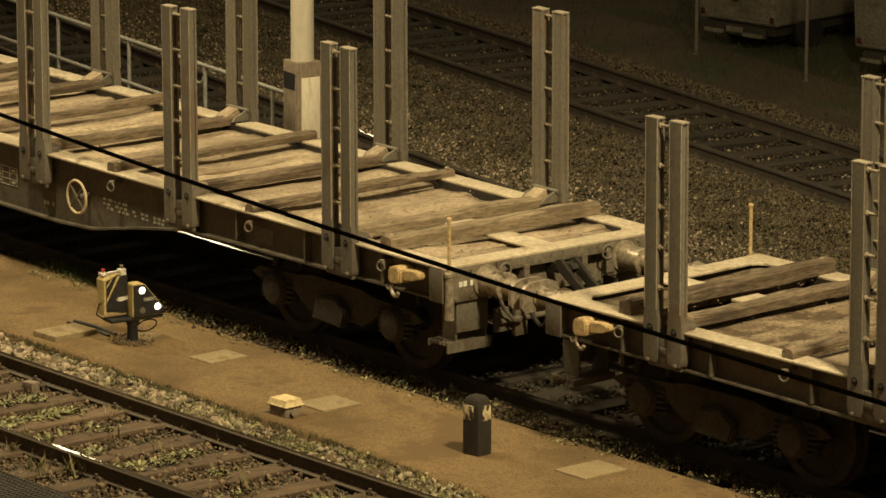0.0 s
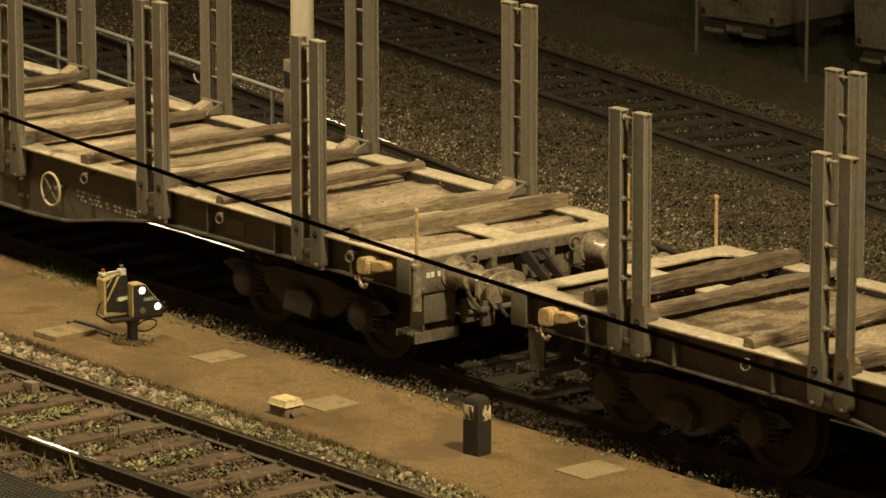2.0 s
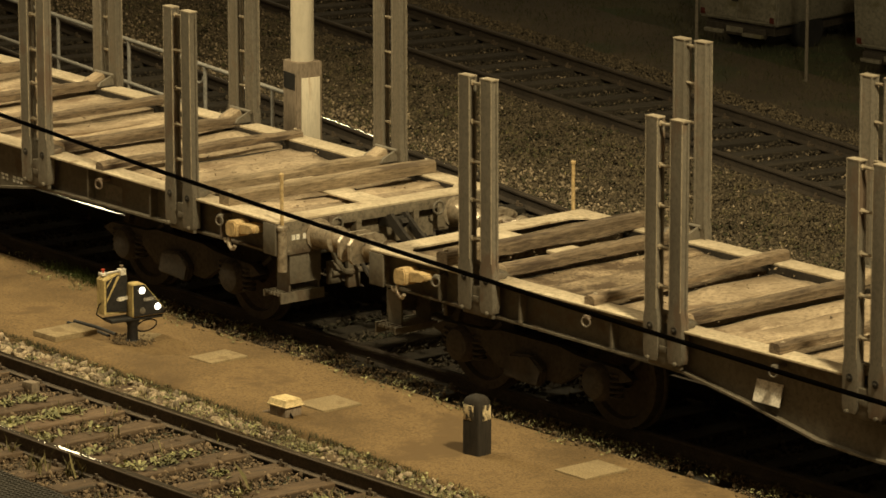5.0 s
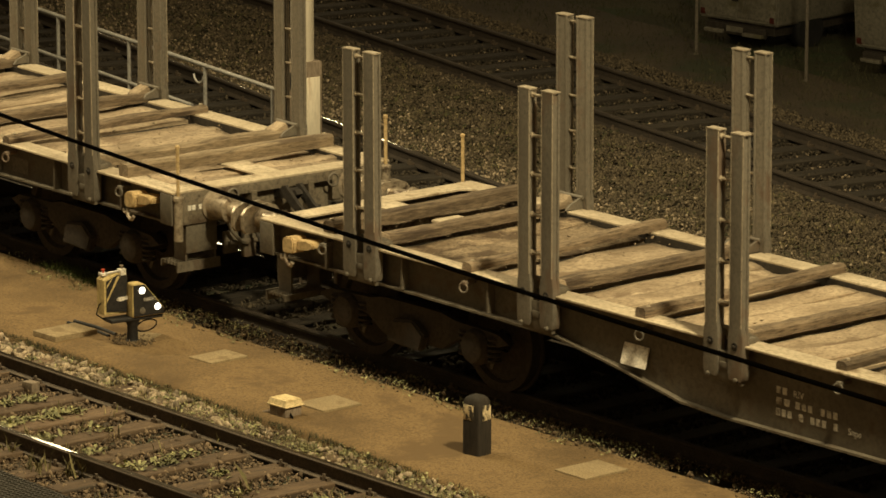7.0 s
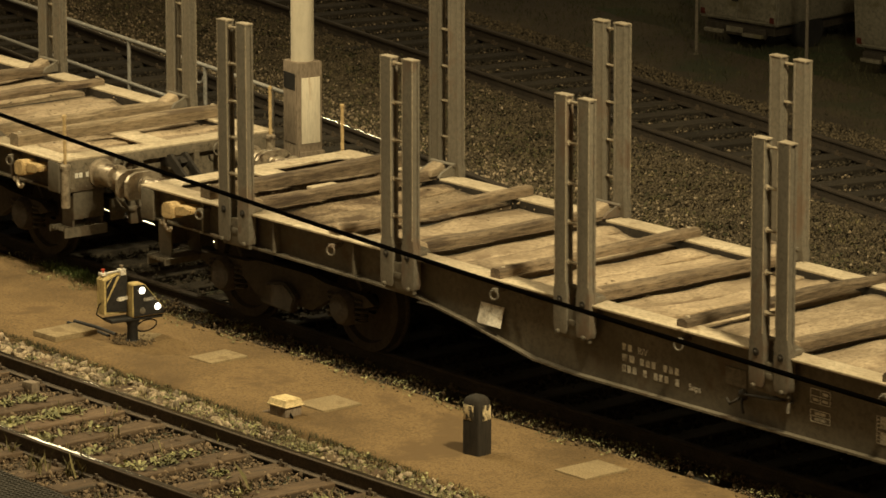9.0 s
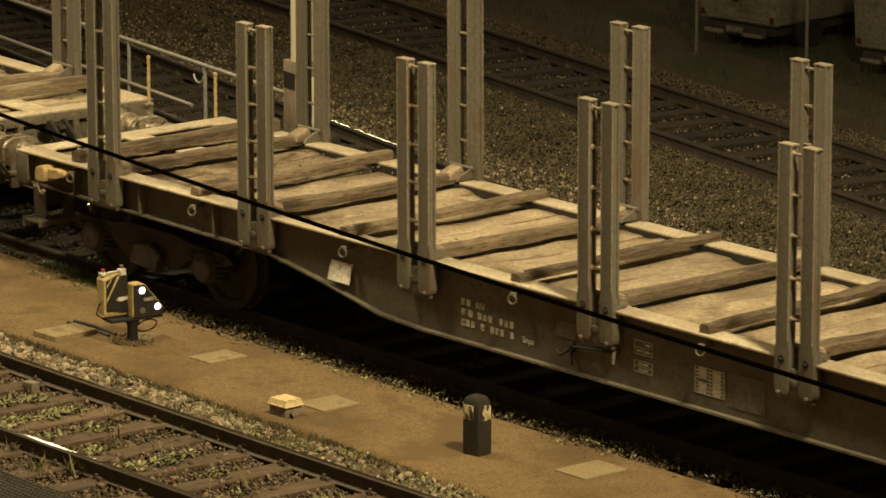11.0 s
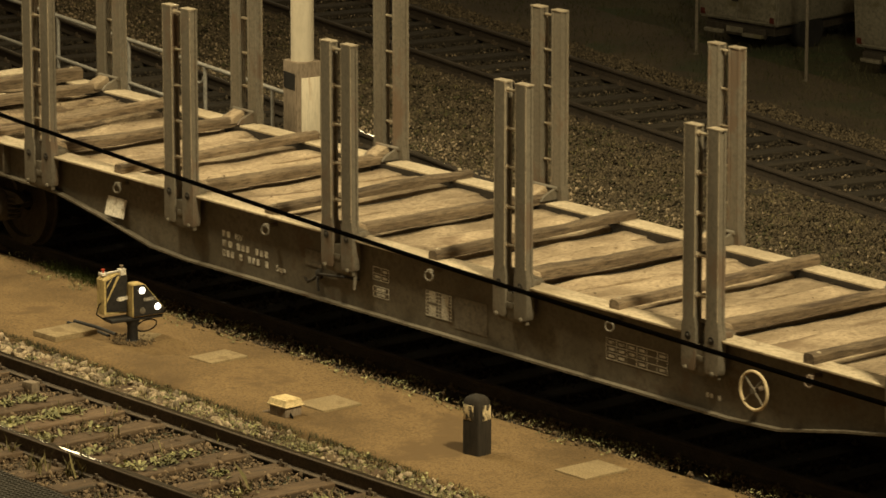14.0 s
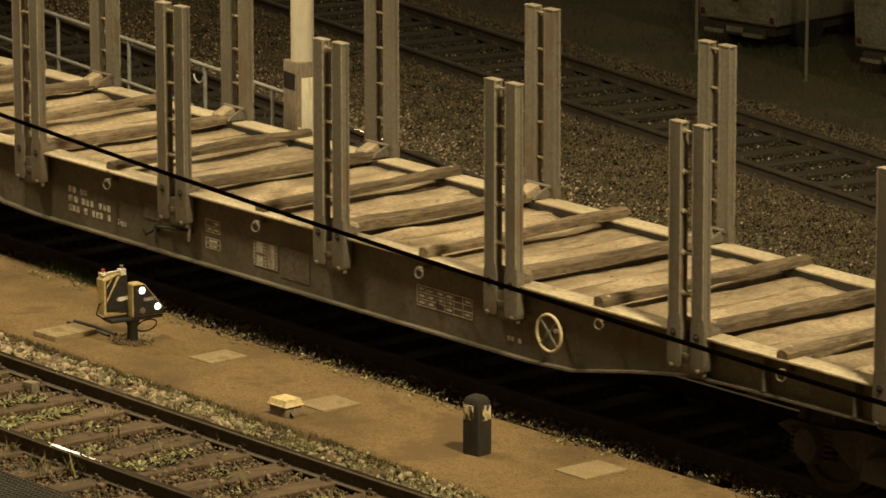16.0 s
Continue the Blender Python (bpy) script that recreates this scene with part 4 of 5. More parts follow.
def dwarf_signal(m):
    root = empty("dwarf_signal", m, "yellow and black railway dwarf signal with two lit white lamps", "signal")
    bm = bmesh.new()
    lathe(bm, [(0.10, -0.24), (0.095, -0.20), (0.065, -0.17), (0.058, -0.02), (0.09, 0.04), (0.09, 0.06)], Matrix(), 14)
    part("stand", bm, M_SIGBLACK, root, "dark iron stand")
    bm = boxes((-0.10, 0.10, -0.32, 0.34, 0.05, 0.09), bevel=0.012)
    part("tray", bm, M_SIGBLACK, root)

    def head(y0, y1, x0, face, top):
        prof = [(y0, 0.09), (y1, 0.09), (y1, 0.17), (y0 + 0.15, top), (y0, top)]
        bm = bmesh.new()
        prism(bm, prof, x0 - 0.16, x0, "x")
        bmesh.ops.bevel(bm, geom=list(bm.edges), offset=0.008, segments=2, affect="EDGES")
        h = part("lamp_housing", bm, M_SIGYEL, root, "yellow signal lamp housing")
        f = 1 if face > 0 else -1
        xs = x0 if f > 0 else x0 - 0.16
        bm = bmesh.new()
        inner = [(y0 + 0.012, 0.10), (y1 - 0.008, 0.10), (y1 - 0.01, 0.165), (y0 + 0.146, top - 0.01), (y0 + 0.012, top - 0.01)]
        prism(bm, inner, *sorted((xs - f * 0.002, xs + f * 0.008)), "x")
        face_ob = part("face_plate", bm, M_SIGBLACK, h, "black signal face")
        return h, face_ob, xs

    h, face_ob, xs = head(-0.06, 0.34, 0.12, 1, 0.455)
    for (y, z), mat, lab in (((0.055, 0.385), M_LIT, "lit white lamp"), ((0.255, 0.185), M_LIT, "lit white lamp"), ((0.06, 0.16), M_PANEL, "unlit grey lens")):
        bm = bmesh.new()
        lathe(bm, [(0.036, 0), (0.036, 0.006), (0.02, 0.012)], pose(xs + 0.008, y, z, 0, 90), 20)
        part("lens", bm, mat, face_ob, lab)
    words("G883C", 0.039, M_PAPER, face_ob, pose(xs + 0.009, 0.072, 0.262, 90, 0, 90))
    # the other head, turned away, with its hood and knobs
    bm = bmesh.new()
    prism(bm, [(-0.34, 0.058), (-0.05, 0.058), (-0.05, 0.49), (-0.18, 0.50), (-0.34, 0.45)], -0.20, -0.02, "x")
    bmesh.ops.bevel(bm, geom=list(bm.edges), offset=0.008, segments=2, affect="EDGES")
    h2 = part("lamp_housing", bm, M_SIGYEL, root, "yellow signal lamp housing turned away")
    h2.location.z += 0.065
    bm = bmesh.new()
    prism(bm, [(-0.318, 0.10), (-0.055, 0.07), (-0.055, 0.478), (-0.18, 0.488), (-0.318, 0.435)], -0.021, -0.008, "x")
    part("face_plate", bm, M_SIGBLACK, h2, "black signal face")
    bm = bmesh.new()
    prism(bm, [(-0.318, 0.20), (-0.318, 0.235), (-0.185, 0.478), (-0.150, 0.478)], -0.009, -0.003, "x")
    prism(bm, [(-0.318, 0.36), (-0.318, 0.385), (-0.262, 0.450), (-0.245, 0.458)], -0.009, -0.002, "x")
    part("stripe", bm, M_SIGYEL, h2)
    for b in ((-0.18, -0.09, -0.33, -0.25, 0.475, 0.51), (-0.09, 0.0, -0.14, -0.07, 0.48, 0.55)):
        part("bracket", boxes(b, bevel=0.006), M_PAPER, h2)
    bm = bmesh.new()
    prism(bm, [(-0.20, 0.215), (-0.17, 0.20), (-0.05, 0.215), (-0.05, 0.245), (-0.17, 0.245)], -0.02, 0.01, "x")
    part("arm", bm, M_PAPER, h2, "short white arm")
    bm = bmesh.new()
    tube(bm, (-0.10, -0.28, 0.50), (-0.04, -0.11, 0.53), 0.014)
    part("carry_bar", bm, M_GALV, h2)
    for x, y, z in ((-0.135, -0.29, 0.51), (-0.045, -0.105, 0.55)):
        bm = bmesh.new()
        lathe(bm, [(0.014, 0), (0.014, 0.022), (0.023, 0.027), (0.023, 0.038)], pose(x, y, z), 12)
        part("knob", bm, M_RED if y < -0.2 else M_CABSHELL, h2, "small red knob" if y < -0.2 else "small brown knob")
    bm = bmesh.new()
    bend(bm, [(0.05 * math.cos(a) + 0.02, 0.17 + 0.13 * math.sin(a), 0.04 - 0.11 * (1 - math.cos(a)) * 0.7) for a in [i * 0.52 for i in range(13)]], 0.008)
    bend(bm, [(-0.10, -0.30, 0.06), (-0.14, -0.38, 0.12), (-0.12, -0.36, 0.22), (-0.10, -0.33, 0.26)], 0.008)
    part("signal_cable", bm, M_CABLE, root, "looped black cable")
    return root


dwarf_signal(pose(-5.19, -2.10, 0.075, 0, 0, -6) @ Matrix.Diagonal((0.85, 0.85, 0.88, 1)))


def marker_post(m):
    root = empty("marker_post", m, "short tarred wooden post with chipped white paint near its top", "post")
    bm = bmesh.new()
    # rounded square section drawn in towards a worn dome
    section = []
    for cx, cy, start in ((1, 1, 0), (-1, 1, 90), (-1, -1, 180), (1, -1, 270)):
        for k in range(4):
            a = math.radians(start + 30 * k)
            section.append((cx * 0.095 + 0.03 * math.cos(a), cy * 0.08 + 0.03 * math.sin(a)))
    rings = []
    for z, s in ((-0.05, 1.0), (0.12, 1.0), (0.30, 0.99), (0.43, 0.97), (0.48, 0.90), (0.508, 0.76), (0.522, 0.52), (0.528, 0.2)):
        rings.append([bm.verts.new((x * s, y * s, z)) for x, y in section])
    for lower, upper in zip(rings, rings[1:]):
        for i in range(len(section)):
            j = (i + 1) % len(section)
            bm.faces.new((lower[i], lower[j], upper[j], upper[i]))
    bm.faces.new(rings[-1])
    for v in bm.verts:
        v.co += 0.006 * noise.noise_vector(v.co * 9)
    part("stump", bm, M_BOLLARD, root)
    part("painted_band", boxes((-0.100, 0.045, -0.114, -0.09, 0.31, 0.445), bevel=0.004), M_BOLLWHITE, root, "chipped white paint on the wood")
    part("painted_band", boxes((0.104, 0.129, -0.045, 0.085, 0.31, 0.445), bevel=0.004), M_BOLLWHITE, root, "chipped white paint on the wood")
    return root


marker_post(pose(0.06, -2.19, -0.09, 0, 0, 8) @ Matrix.Diagonal((0.8, 0.8, 1, 1)))


def slab(m, w, d, h=0.03):
    bm = boxes((-w / 2, w / 2, -d / 2, d / 2, -0.08, h), bevel=0.006)
    ob = part("concrete_cover", bm, M_CONCRETE)
    ob.matrix_basis = m
    return tagged(ob, "pale concrete cable pit cover set in the earth", "pit cover", "pit covers")


slab(pose(-4.13, -1.87, -0.09, 0, 0, 2), 0.34, 0.44, 0.015)
slab(pose(-5.78, -2.47, -0.09, 0, 0, 2), 0.36, 0.50, 0.05)
slab(pose(-2.08, -2.15, -0.09, 0, 0, 0), 0.40, 0.44, 0.02)
slab(pose(1.13, -1.80, -0.09, 0, 0, 1), 0.40, 0.50, 0.02)
slab(pose(-5.25, -1.95, -0.09, 0, 0, 30), 0.30, 0.30, 0.012)


def junction_box(m):
    root = empty("junction_box", m, "small yellow-lidded lineside junction box on a dark base", "junction box")
    bm = boxes((-0.15, 0.15, -0.13, 0.13, -0.10, 0.07), bevel=0.012)
    box(bm, -0.20, -0.14, -0.05, 0.05, -0.02, 0.05, bevel=0.008)
    tube(bm, (-0.30, -0.10, -0.06), (-0.13, -0.06, -0.02), 0.028, seg=10)
    tube(bm, (-0.32, 0.02, -0.07), (-0.13, 0.03, -0.02), 0.024, seg=10)
    part("base", bm, M_CABSHELL, root, "weathered brown base with stub pipes")
    bm = bmesh.new()
    box(bm, -0.175, 0.175, -0.15, 0.15, 0.07, 0.085, bevel=0.004)
    lo = [bm.verts.new((x * 0.165, y * 0.14, 0.085)) for x, y in ((-1, -1), (1, -1), (1, 1), (-1, 1))]
    hi = [bm.verts.new((x * 0.145, y * 0.12, 0.145)) for x, y in ((-1, -1), (1, -1), (1, 1), (-1, 1))]
    bm.faces.new(hi)
    bm.faces.new(lo[::-1])
    for i in range(4):
        bm.faces.new((lo[i], lo[(i + 1) % 4], hi[(i + 1) % 4], hi[i]))
    part("lid", bm, M_LAMPBOX, root, "bright yellow lid")
    bm = bmesh.new()
    bend(bm, [(0.15, -0.05, 0.0), (0.22, -0.08, -0.02), (0.25, -0.1, -0.12)], 0.012)
    part("conduit", bm, M_CABLE, root)
    return root


junction_box(pose(-2.06, -2.66, -0.06, 0, 0, 3) @ Matrix.Diagonal((0.74, 0.74, 0.85, 1)))


def mast(m):
    root = empty("lighting_mast", m, "pale round mast rising from a narrow cream equipment cabinet", "mast")
    bm = bmesh.new()
    lathe(bm, [(0.125, 1.50), (0.122, 5.0), (0.10, 14.0)], Matrix(), 28)
    p = part("pole", bm, M_POLE, root, "pale painted round pole")
    bm = boxes((-0.16, 0.16, -0.15, 0.15, -0.20, 1.50), bevel=0.01)
    shell = part("cabinet", bm, M_CABSHELL, root, "weathered brown cabinet around the mast foot")
    bm = boxes((0.161, 0.172, -0.108, 0.118, 0.62, 1.335), bevel=0.003)
    part("cabinet_door", bm, M_CABINET, shell, "cream cabinet door with rust streaks")
    bm = boxes((-0.125, 0.125, -0.160, -0.151, 0.62, 1.34), bevel=0.003)
    part("cabinet_door", bm, M_CABSHELL, shell)
    bm = boxes((-0.12, 0.12, -0.164, -0.1605, 1.20, 1.38))
    part("dark_inset", bm, M_SIGBLACK, shell)
    bm = boxes((0.161, 0.22, -0.13, 0.15, 0.34, 0.54), bevel=0.008)
    so = part("socket_box", bm, M_CABSHELL, root)
    bm = boxes(*[(0.221, 0.227, y - 0.03, y + 0.03, 0.40, 0.48) for y in (-0.07, 0.01, 0.09)])
    part("socket", bm, M_SIGBLACK, so)
    return root


mast(pose(-9.02, 2.90, 0.0, 0, 0, -8))


def railing():
    root = empty("railing", Matrix(), "galvanised tube handrail with two rails beside a side track", "railing")
    a, b = Vector((-19.0, 4.40, 0)), Vector((-9.30, 2.89, 0))
    d = (b - a).normalized()
    for z, r in ((1.10, 0.024), (0.60, 0.022)):
        end = b if z > 1 else a + d * 7.62
        bm = bmesh.new()
        tube(bm, a + Vector((0, 0, z)), end + Vector((0, 0, z)), r, seg=10)
        part("rail_tube", bm, M_GALV, root)
    for x in (-18.6, -16.75, -14.82, -13.0, -11.15, -9.6):
        f = (x - a.x) / (b.x - a.x)
        p = a.lerp(b, f)
        bm = tubes((p + Vector((0, 0, -0.2)), p + Vector((0, 0, 1.10)), 0.022))
        part("upright", bm, M_GALV, root)
    p = a.lerp(b, (-11.15 - a.x) / (b.x - a.x))
    bm = bmesh.new()
    ring(bm, 0.09, 0.012, Matrix.Translation(p + Vector((-0.12, 0, 0.98))) @ pose(0, 0, 0, 90), 16, 6, radians(180), radians(360))
    part("chain_hook", bm, M_GALV, root)


railing()


def lineside_bits():
    bm = boxes((-0.07, 0.07, -0.05, 0.05, -0.05, 0.06), bevel=0.008)
    ob = part("rail_block", bm, M_CABSHELL)
    ob.matrix_basis = pose(-4.42, -3.80, -0.13, 0, 0, 8)
    tagged(ob, "small grey block lying beside the rail", "block")
    for k, (y, w) in enumerate(((-2.20, 0.018), (-2.12, 0.022))):
        bm = bmesh.new()
        bend(bm, [(-6.15, y + 0.02, -0.085), (-5.8, y + 0.03, -0.08), (-5.45, y + 0.01, -0.085)], w)
        tagged(part("cable_duct", bm, M_SIGBLACK), "dark cable duct lying on the walkway by the signal", "cable", "ducts by the signal")


lineside_bits()


def overhead_cable():
    root = empty("overhead_cable", Matrix(), "thin black cable strung between wooden poles in front of the train", "cable")
    a, b = Vector((2.955, -12.301, 5.665)), Vector((22.141, -14.011, 5.665))
    n = 30
    sag = lambda f: -0.200 * (1 - (2 * f - 1) ** 2)
    bm = bmesh.new()
    bend(bm, [a.lerp(b, i / n) + Vector((0, 0, sag(i / n))) for i in range(n + 1)], 0.0125, 8)
    part("cable", bm, M_CABLE, root)
    for p in (a, b):
        bm = bmesh.new()
        lathe(bm, [(0.11, -0.25), (0.10, 2.0), (0.085, p.z + 0.25)], Matrix.Translation((p.x, p.y, 0)), 14)
        part("pole", bm, M_BOLLARD, root, "tarred wooden pole")
    return root


overhead_cable()


def cover_grate():
    bm = bmesh.new()
    for i in range(44):
        box(bm, -1.2 + i * 0.055, -1.2 + i * 0.055 + 0.018, -0.45, 0.45, 0.0, 0.02)
    for j in range(17):
        box(bm, -1.2, 1.2, -0.45 + j * 0.055, -0.45 + j * 0.055 + 0.018, 0.001, 0.017)
    ob = part("walkway_grate", bm, M_MAT)
    ob.matrix_basis = pose(-1.75, -6.19, -0.10, 0, 0, -2)
    return tagged(ob, "dark metal mesh grate beside the track", "grate")


cover_grate()


def parked_van(m, label, mat):
    """A parked van, its tail on -y, standing on z = 0."""
    root = empty("parked_van", m, label, "van", "parked vans")
    bm = bmesh.new()
    prism(bm, [(-0.82, 0.45), (0.82, 0.45), (0.84, 1.2), (0.76, 1.95), (0.66, 2.02), (-0.66, 2.02), (-0.76, 1.95), (-0.84, 1.2)], 0.0, 4.6)
    bmesh.ops.bevel(bm, geom=list(bm.edges), offset=0.03, segments=2, affect="EDGES")
    body = part("body", bm, mat, root, "dirty pale van body")
    for x0, x1 in ((-0.78, -0.01), (0.01, 0.78)):
        part("rear_door", boxes((x0, x1, -0.015, 0.01, 0.52, 1.9), bevel=0.006), mat, body)
    part("door_handle", boxes((-0.10, 0.02, -0.035, -0.016, 0.78, 0.86), bevel=0.006), M_SIGBLACK, body)
    bumper = part("bumper", boxes((-0.62, 0.62, -0.05, 0.0, 0.24, 0.40), bevel=0.015), M_DARK, root, "dark rear bumper with pale step ends")
    for x0, x1 in ((-0.60, -0.22), (0.20, 0.60)):
        part("bumper_step", boxes((x0, x1, -0.13, -0.052, 0.25, 0.31), bevel=0.012), M_LORRY, bumper)
    part("number_plate", boxes((-0.18, 0.16, -0.062, -0.052, 0.29, 0.38)), M_LORRY, bumper, "dirty number plate")
    part("chassis", boxes((-0.7, 0.7, 0.1, 4.4, 0.28, 0.45)), M_DARK, root)
    for x in (-0.72, 0.72):
        part("tail_lamp", boxes((x - 0.05, x + 0.05, -0.02, 0.02, 0.50, 0.60), bevel=0.01), M_DULLRED, root, "unlit red tail lamp")
        for y in (0.85, 3.7):
            bm = bmesh.new()
            lathe(bm, [(0.18, -0.10), (0.30, -0.10), (0.32, -0.06), (0.32, 0.06), (0.30, 0.10), (0.18, 0.10)], pose(x, y, 0.32, 0, 90), 24)
            part("wheel", bm, M_TYRE, root)
    return root


SMALL = Matrix.Diagonal((0.801, 0.801, 0.801, 1))
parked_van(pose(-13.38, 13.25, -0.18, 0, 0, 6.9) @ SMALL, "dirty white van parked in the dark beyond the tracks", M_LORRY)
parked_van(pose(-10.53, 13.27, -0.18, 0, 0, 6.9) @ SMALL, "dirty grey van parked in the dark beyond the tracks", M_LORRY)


def thin_post(x, y, h):
    bm = bmesh.new()
    tube(bm, (0, 0, -0.1), (0, 0, h), 0.022, seg=8)
    lathe(bm, [(0.05, -0.1), (0.05, -0.04), (0.03, -0.02)], Matrix(), 10)
    ob = part("thin_post", bm, M_PANEL)
    ob.matrix_basis = pose(x, y, -0.17)
    return tagged(ob, "thin grey post on the dark verge", "post", "posts on the verge")


thin_post(-13.55, 12.70, 2.2)
thin_post(-11.31, 12.50, 2.2)

# ---- loose ballast, weeds, grass ----


def scatter(name, label, category, mat, spots, shape, rough=0.25):
    """Many small pieces in one mesh: each spot is x, y, z, size, and a turn."""
    tv, tf = shape
    n, k = len(spots), len(tv)
    rng = np.random.default_rng(5)
    spots = np.array(spots)
    ang = rng.uniform(0, 2 * np.pi, n)
    tilt = rng.uniform(-0.7, 0.7, (n, 2))
    squash = rng.uniform(0.6, 1.25, (n, 3))
    v = tv[None] * squash[:, None] * spots[:, 3][:, None, None]
    v = v + rng.normal(0, rough, v.shape) * spots[:, 3][:, None, None]
    c, s = np.cos(ang)[:, None], np.sin(ang)[:, None]
    x, y, z = v[..., 0], v[..., 1], v[..., 2]
    x, y = c * x - s * y, s * x + c * y
    z = z + tilt[:, :1] * x * 0.6 + tilt[:, 1:] * y * 0.6
    pts = np.stack([x + spots[:, 0:1], y + spots[:, 1:2], z + spots[:, 2:3]], -1).reshape(-1, 3)
    faces = (np.array(tf)[None] + (np.arange(n) * k)[:, None, None]).reshape(-1, len(tf[0]))
    me = bpy.data.meshes.new(name)
    m = len(tf[0])
    me.vertices.add(len(pts))
    me.vertices.foreach_set("co", pts.ravel())
    me.loops.add(faces.size)
    me.loops.foreach_set("vertex_index", faces.ravel().astype(np.int32))
    me.polygons.add(len(faces))
    me.polygons.foreach_set("loop_start", np.arange(0, faces.size, m, dtype=np.int32))
    me.update(calc_edges=True)
    me.materials.append(mat)
    return tagged(new(name, me), label, category, kind="stuff")


def stone_shape():
    bm = bmesh.new()
    bmesh.ops.create_icosphere(bm, subdivisions=1, radius=1.0)
    bm.verts.ensure_lookup_table()
    v = np.array([list(p.co) for p in bm.verts])
    f = [[a.index for a in q.verts] for q in bm.faces]
    bm.free()
    return v, f


STONE = stone_shape()
CHIP = (np.array([(1, 0, 0), (-1, 0, 0), (0, 1, 0), (0, -1, 0), (0, 0, 0.9), (0, 0, -0.9)], dtype=float), [[0, 2, 4], [2, 1, 4], [1, 3, 4], [3, 0, 4], [2, 0, 5], [1, 2, 5], [3, 1, 5], [0, 3, 5]])


def strew(line, u0, u1, a0, a1, per, z, size, keep=None, heap=0.02):
    out = []
    for _ in range(int((u1 - u0) * (a1 - a0) * per)):
        u, a = random.uniform(u0, u1), random.uniform(a0, a1)
        x, y, h = line(u, a)
        if keep and not keep(u, a, x, y):
            continue
        s = size * random.uniform(0.5, 1.35)
        out.append((x, y, z + random.uniform(-0.2, 0.8) * s + heap * noise.noise(Vector((x * 2, y * 2, 0))), s))
    return out


def clear_of_rails(u, a, x, y):
    return abs(abs(a) - 0.7535) > 0.085


# beside the near track, and between its sleepers
scatter("strip_gravel", "fine brown gravel and soil beside the near rail", "gravel", M_STONE_RUST,
        strew(near_line, -9, 5, 0.83, 1.46, 900, BED - 0.005, 0.016, None, 0.015), CHIP, 0.3)
scatter("ballast_strip", "pale broken ballast stones along the edge of the walkway", "ballast", M_STONE,
        strew(near_line, -9, 5, 0.83, 1.42, 160, BED + 0.004, 0.022) + strew(near_line, -9, -2.8, 0.86, 1.40, 300, BED + 0.010, 0.034) + strew(near_line, -2.8, 5, 0.88, 1.40, 120, BED + 0.008, 0.030, lambda u, a, x, y: noise.noise(Vector((x * 1.5, y * 2, 6))) > -0.2), STONE)
scatter("rusty_ballast", "brown rust-stained ballast stones between sleepers", "ballast", M_STONE_RUST,
        strew(near_line, -9, 5, -2.4, 0.83, 700, BED - 0.0, 0.017, clear_of_rails, 0.012) + strew(near_line, -9, 5, -2.4, 0.70, 90, BED + 0.004, 0.028, clear_of_rails, 0.012), CHIP, 0.32)
# stones under the wagons, with the train's shade put into their colour
scatter("rusty_ballast", "dark ballast stones below the goods train, shade in their colour", "ballast", M_STONE_DARK,
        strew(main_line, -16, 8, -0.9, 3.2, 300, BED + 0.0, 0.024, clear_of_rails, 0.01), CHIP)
scatter("path_edge_stones", "loose brown stones where the walkway meets the track", "ballast", M_STONE_EDGE,
        strew(main_line, -16, 8, -1.34, -0.84, 1100, BED + 0.045, 0.013, lambda u, a, x, y: noise.noise(Vector((x * 0.9, y * 3, 4))) > -0.3 and (u > -6.4 or random.random() < 0.12), 0.02)
        + strew(main_line, -16, 8, -1.75, -1.2, 260, BED + 0.078, 0.009, lambda u, a, x, y: random.random() < ((1.75 + a) / 0.55) ** 2 and noise.noise(Vector((x * 1.4, y * 2, 9))) > -0.1 and u > -6.4, 0.0)
        + strew(main_line, -6, 8, -1.40, -1.12, 45, BED + 0.078, 0.020, lambda u, a, x, y: noise.noise(Vector((x * 1.1, 3, 1))) > -0.1, 0.01)
        + [(-5.19 + 0.26 * math.cos(k) * random.random() ** 0.5, -2.10 + 0.22 * math.sin(k) * random.random() ** 0.5, -0.085, random.uniform(0.006, 0.018)) for k in range(260)], CHIP, 0.3)
scatter("ballast_bank", "broad bank of grey-brown ballast between two tracks", "ballast", M_STONE_DULL,
        strew(second_line, -18, 14, 0.86, 3.7, 1350, BED + 0.03, 0.0175, None, 0.03), CHIP)
scatter("ballast_edge", "pale ballast stones along the side track", "ballast", M_STONE,
        strew(second_line, -18, 14, 0.86, 2.1, 300, BED + 0.045, 0.020, lambda u, a, x, y: random.random() < (2.1 - a) / 1.1, 0.03)
        + strew(second_line, -18, 14, 1.2, 3.6, 20, BED + 0.055, 0.018, None, 0.03) + strew(main_line, -3, 8, 1.75, 3.3, 300, BED + 0.01, 0.020, None, 0.02), CHIP)
scatter("ballast_shoulder", "ballast shoulder beyond the disused track", "ballast", M_STONE_DULL,
        strew(far_line, -22, 12, 0.95, 1.62, 900, BED + 0.02, 0.021, None, 0.03), CHIP)
scatter("oily_ballast", "dark ballast stones of the disused tracks", "ballast", M_STONE_DARK,
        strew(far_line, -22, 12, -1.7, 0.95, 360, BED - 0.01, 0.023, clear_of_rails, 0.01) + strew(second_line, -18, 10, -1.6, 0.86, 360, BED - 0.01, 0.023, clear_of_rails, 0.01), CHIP)
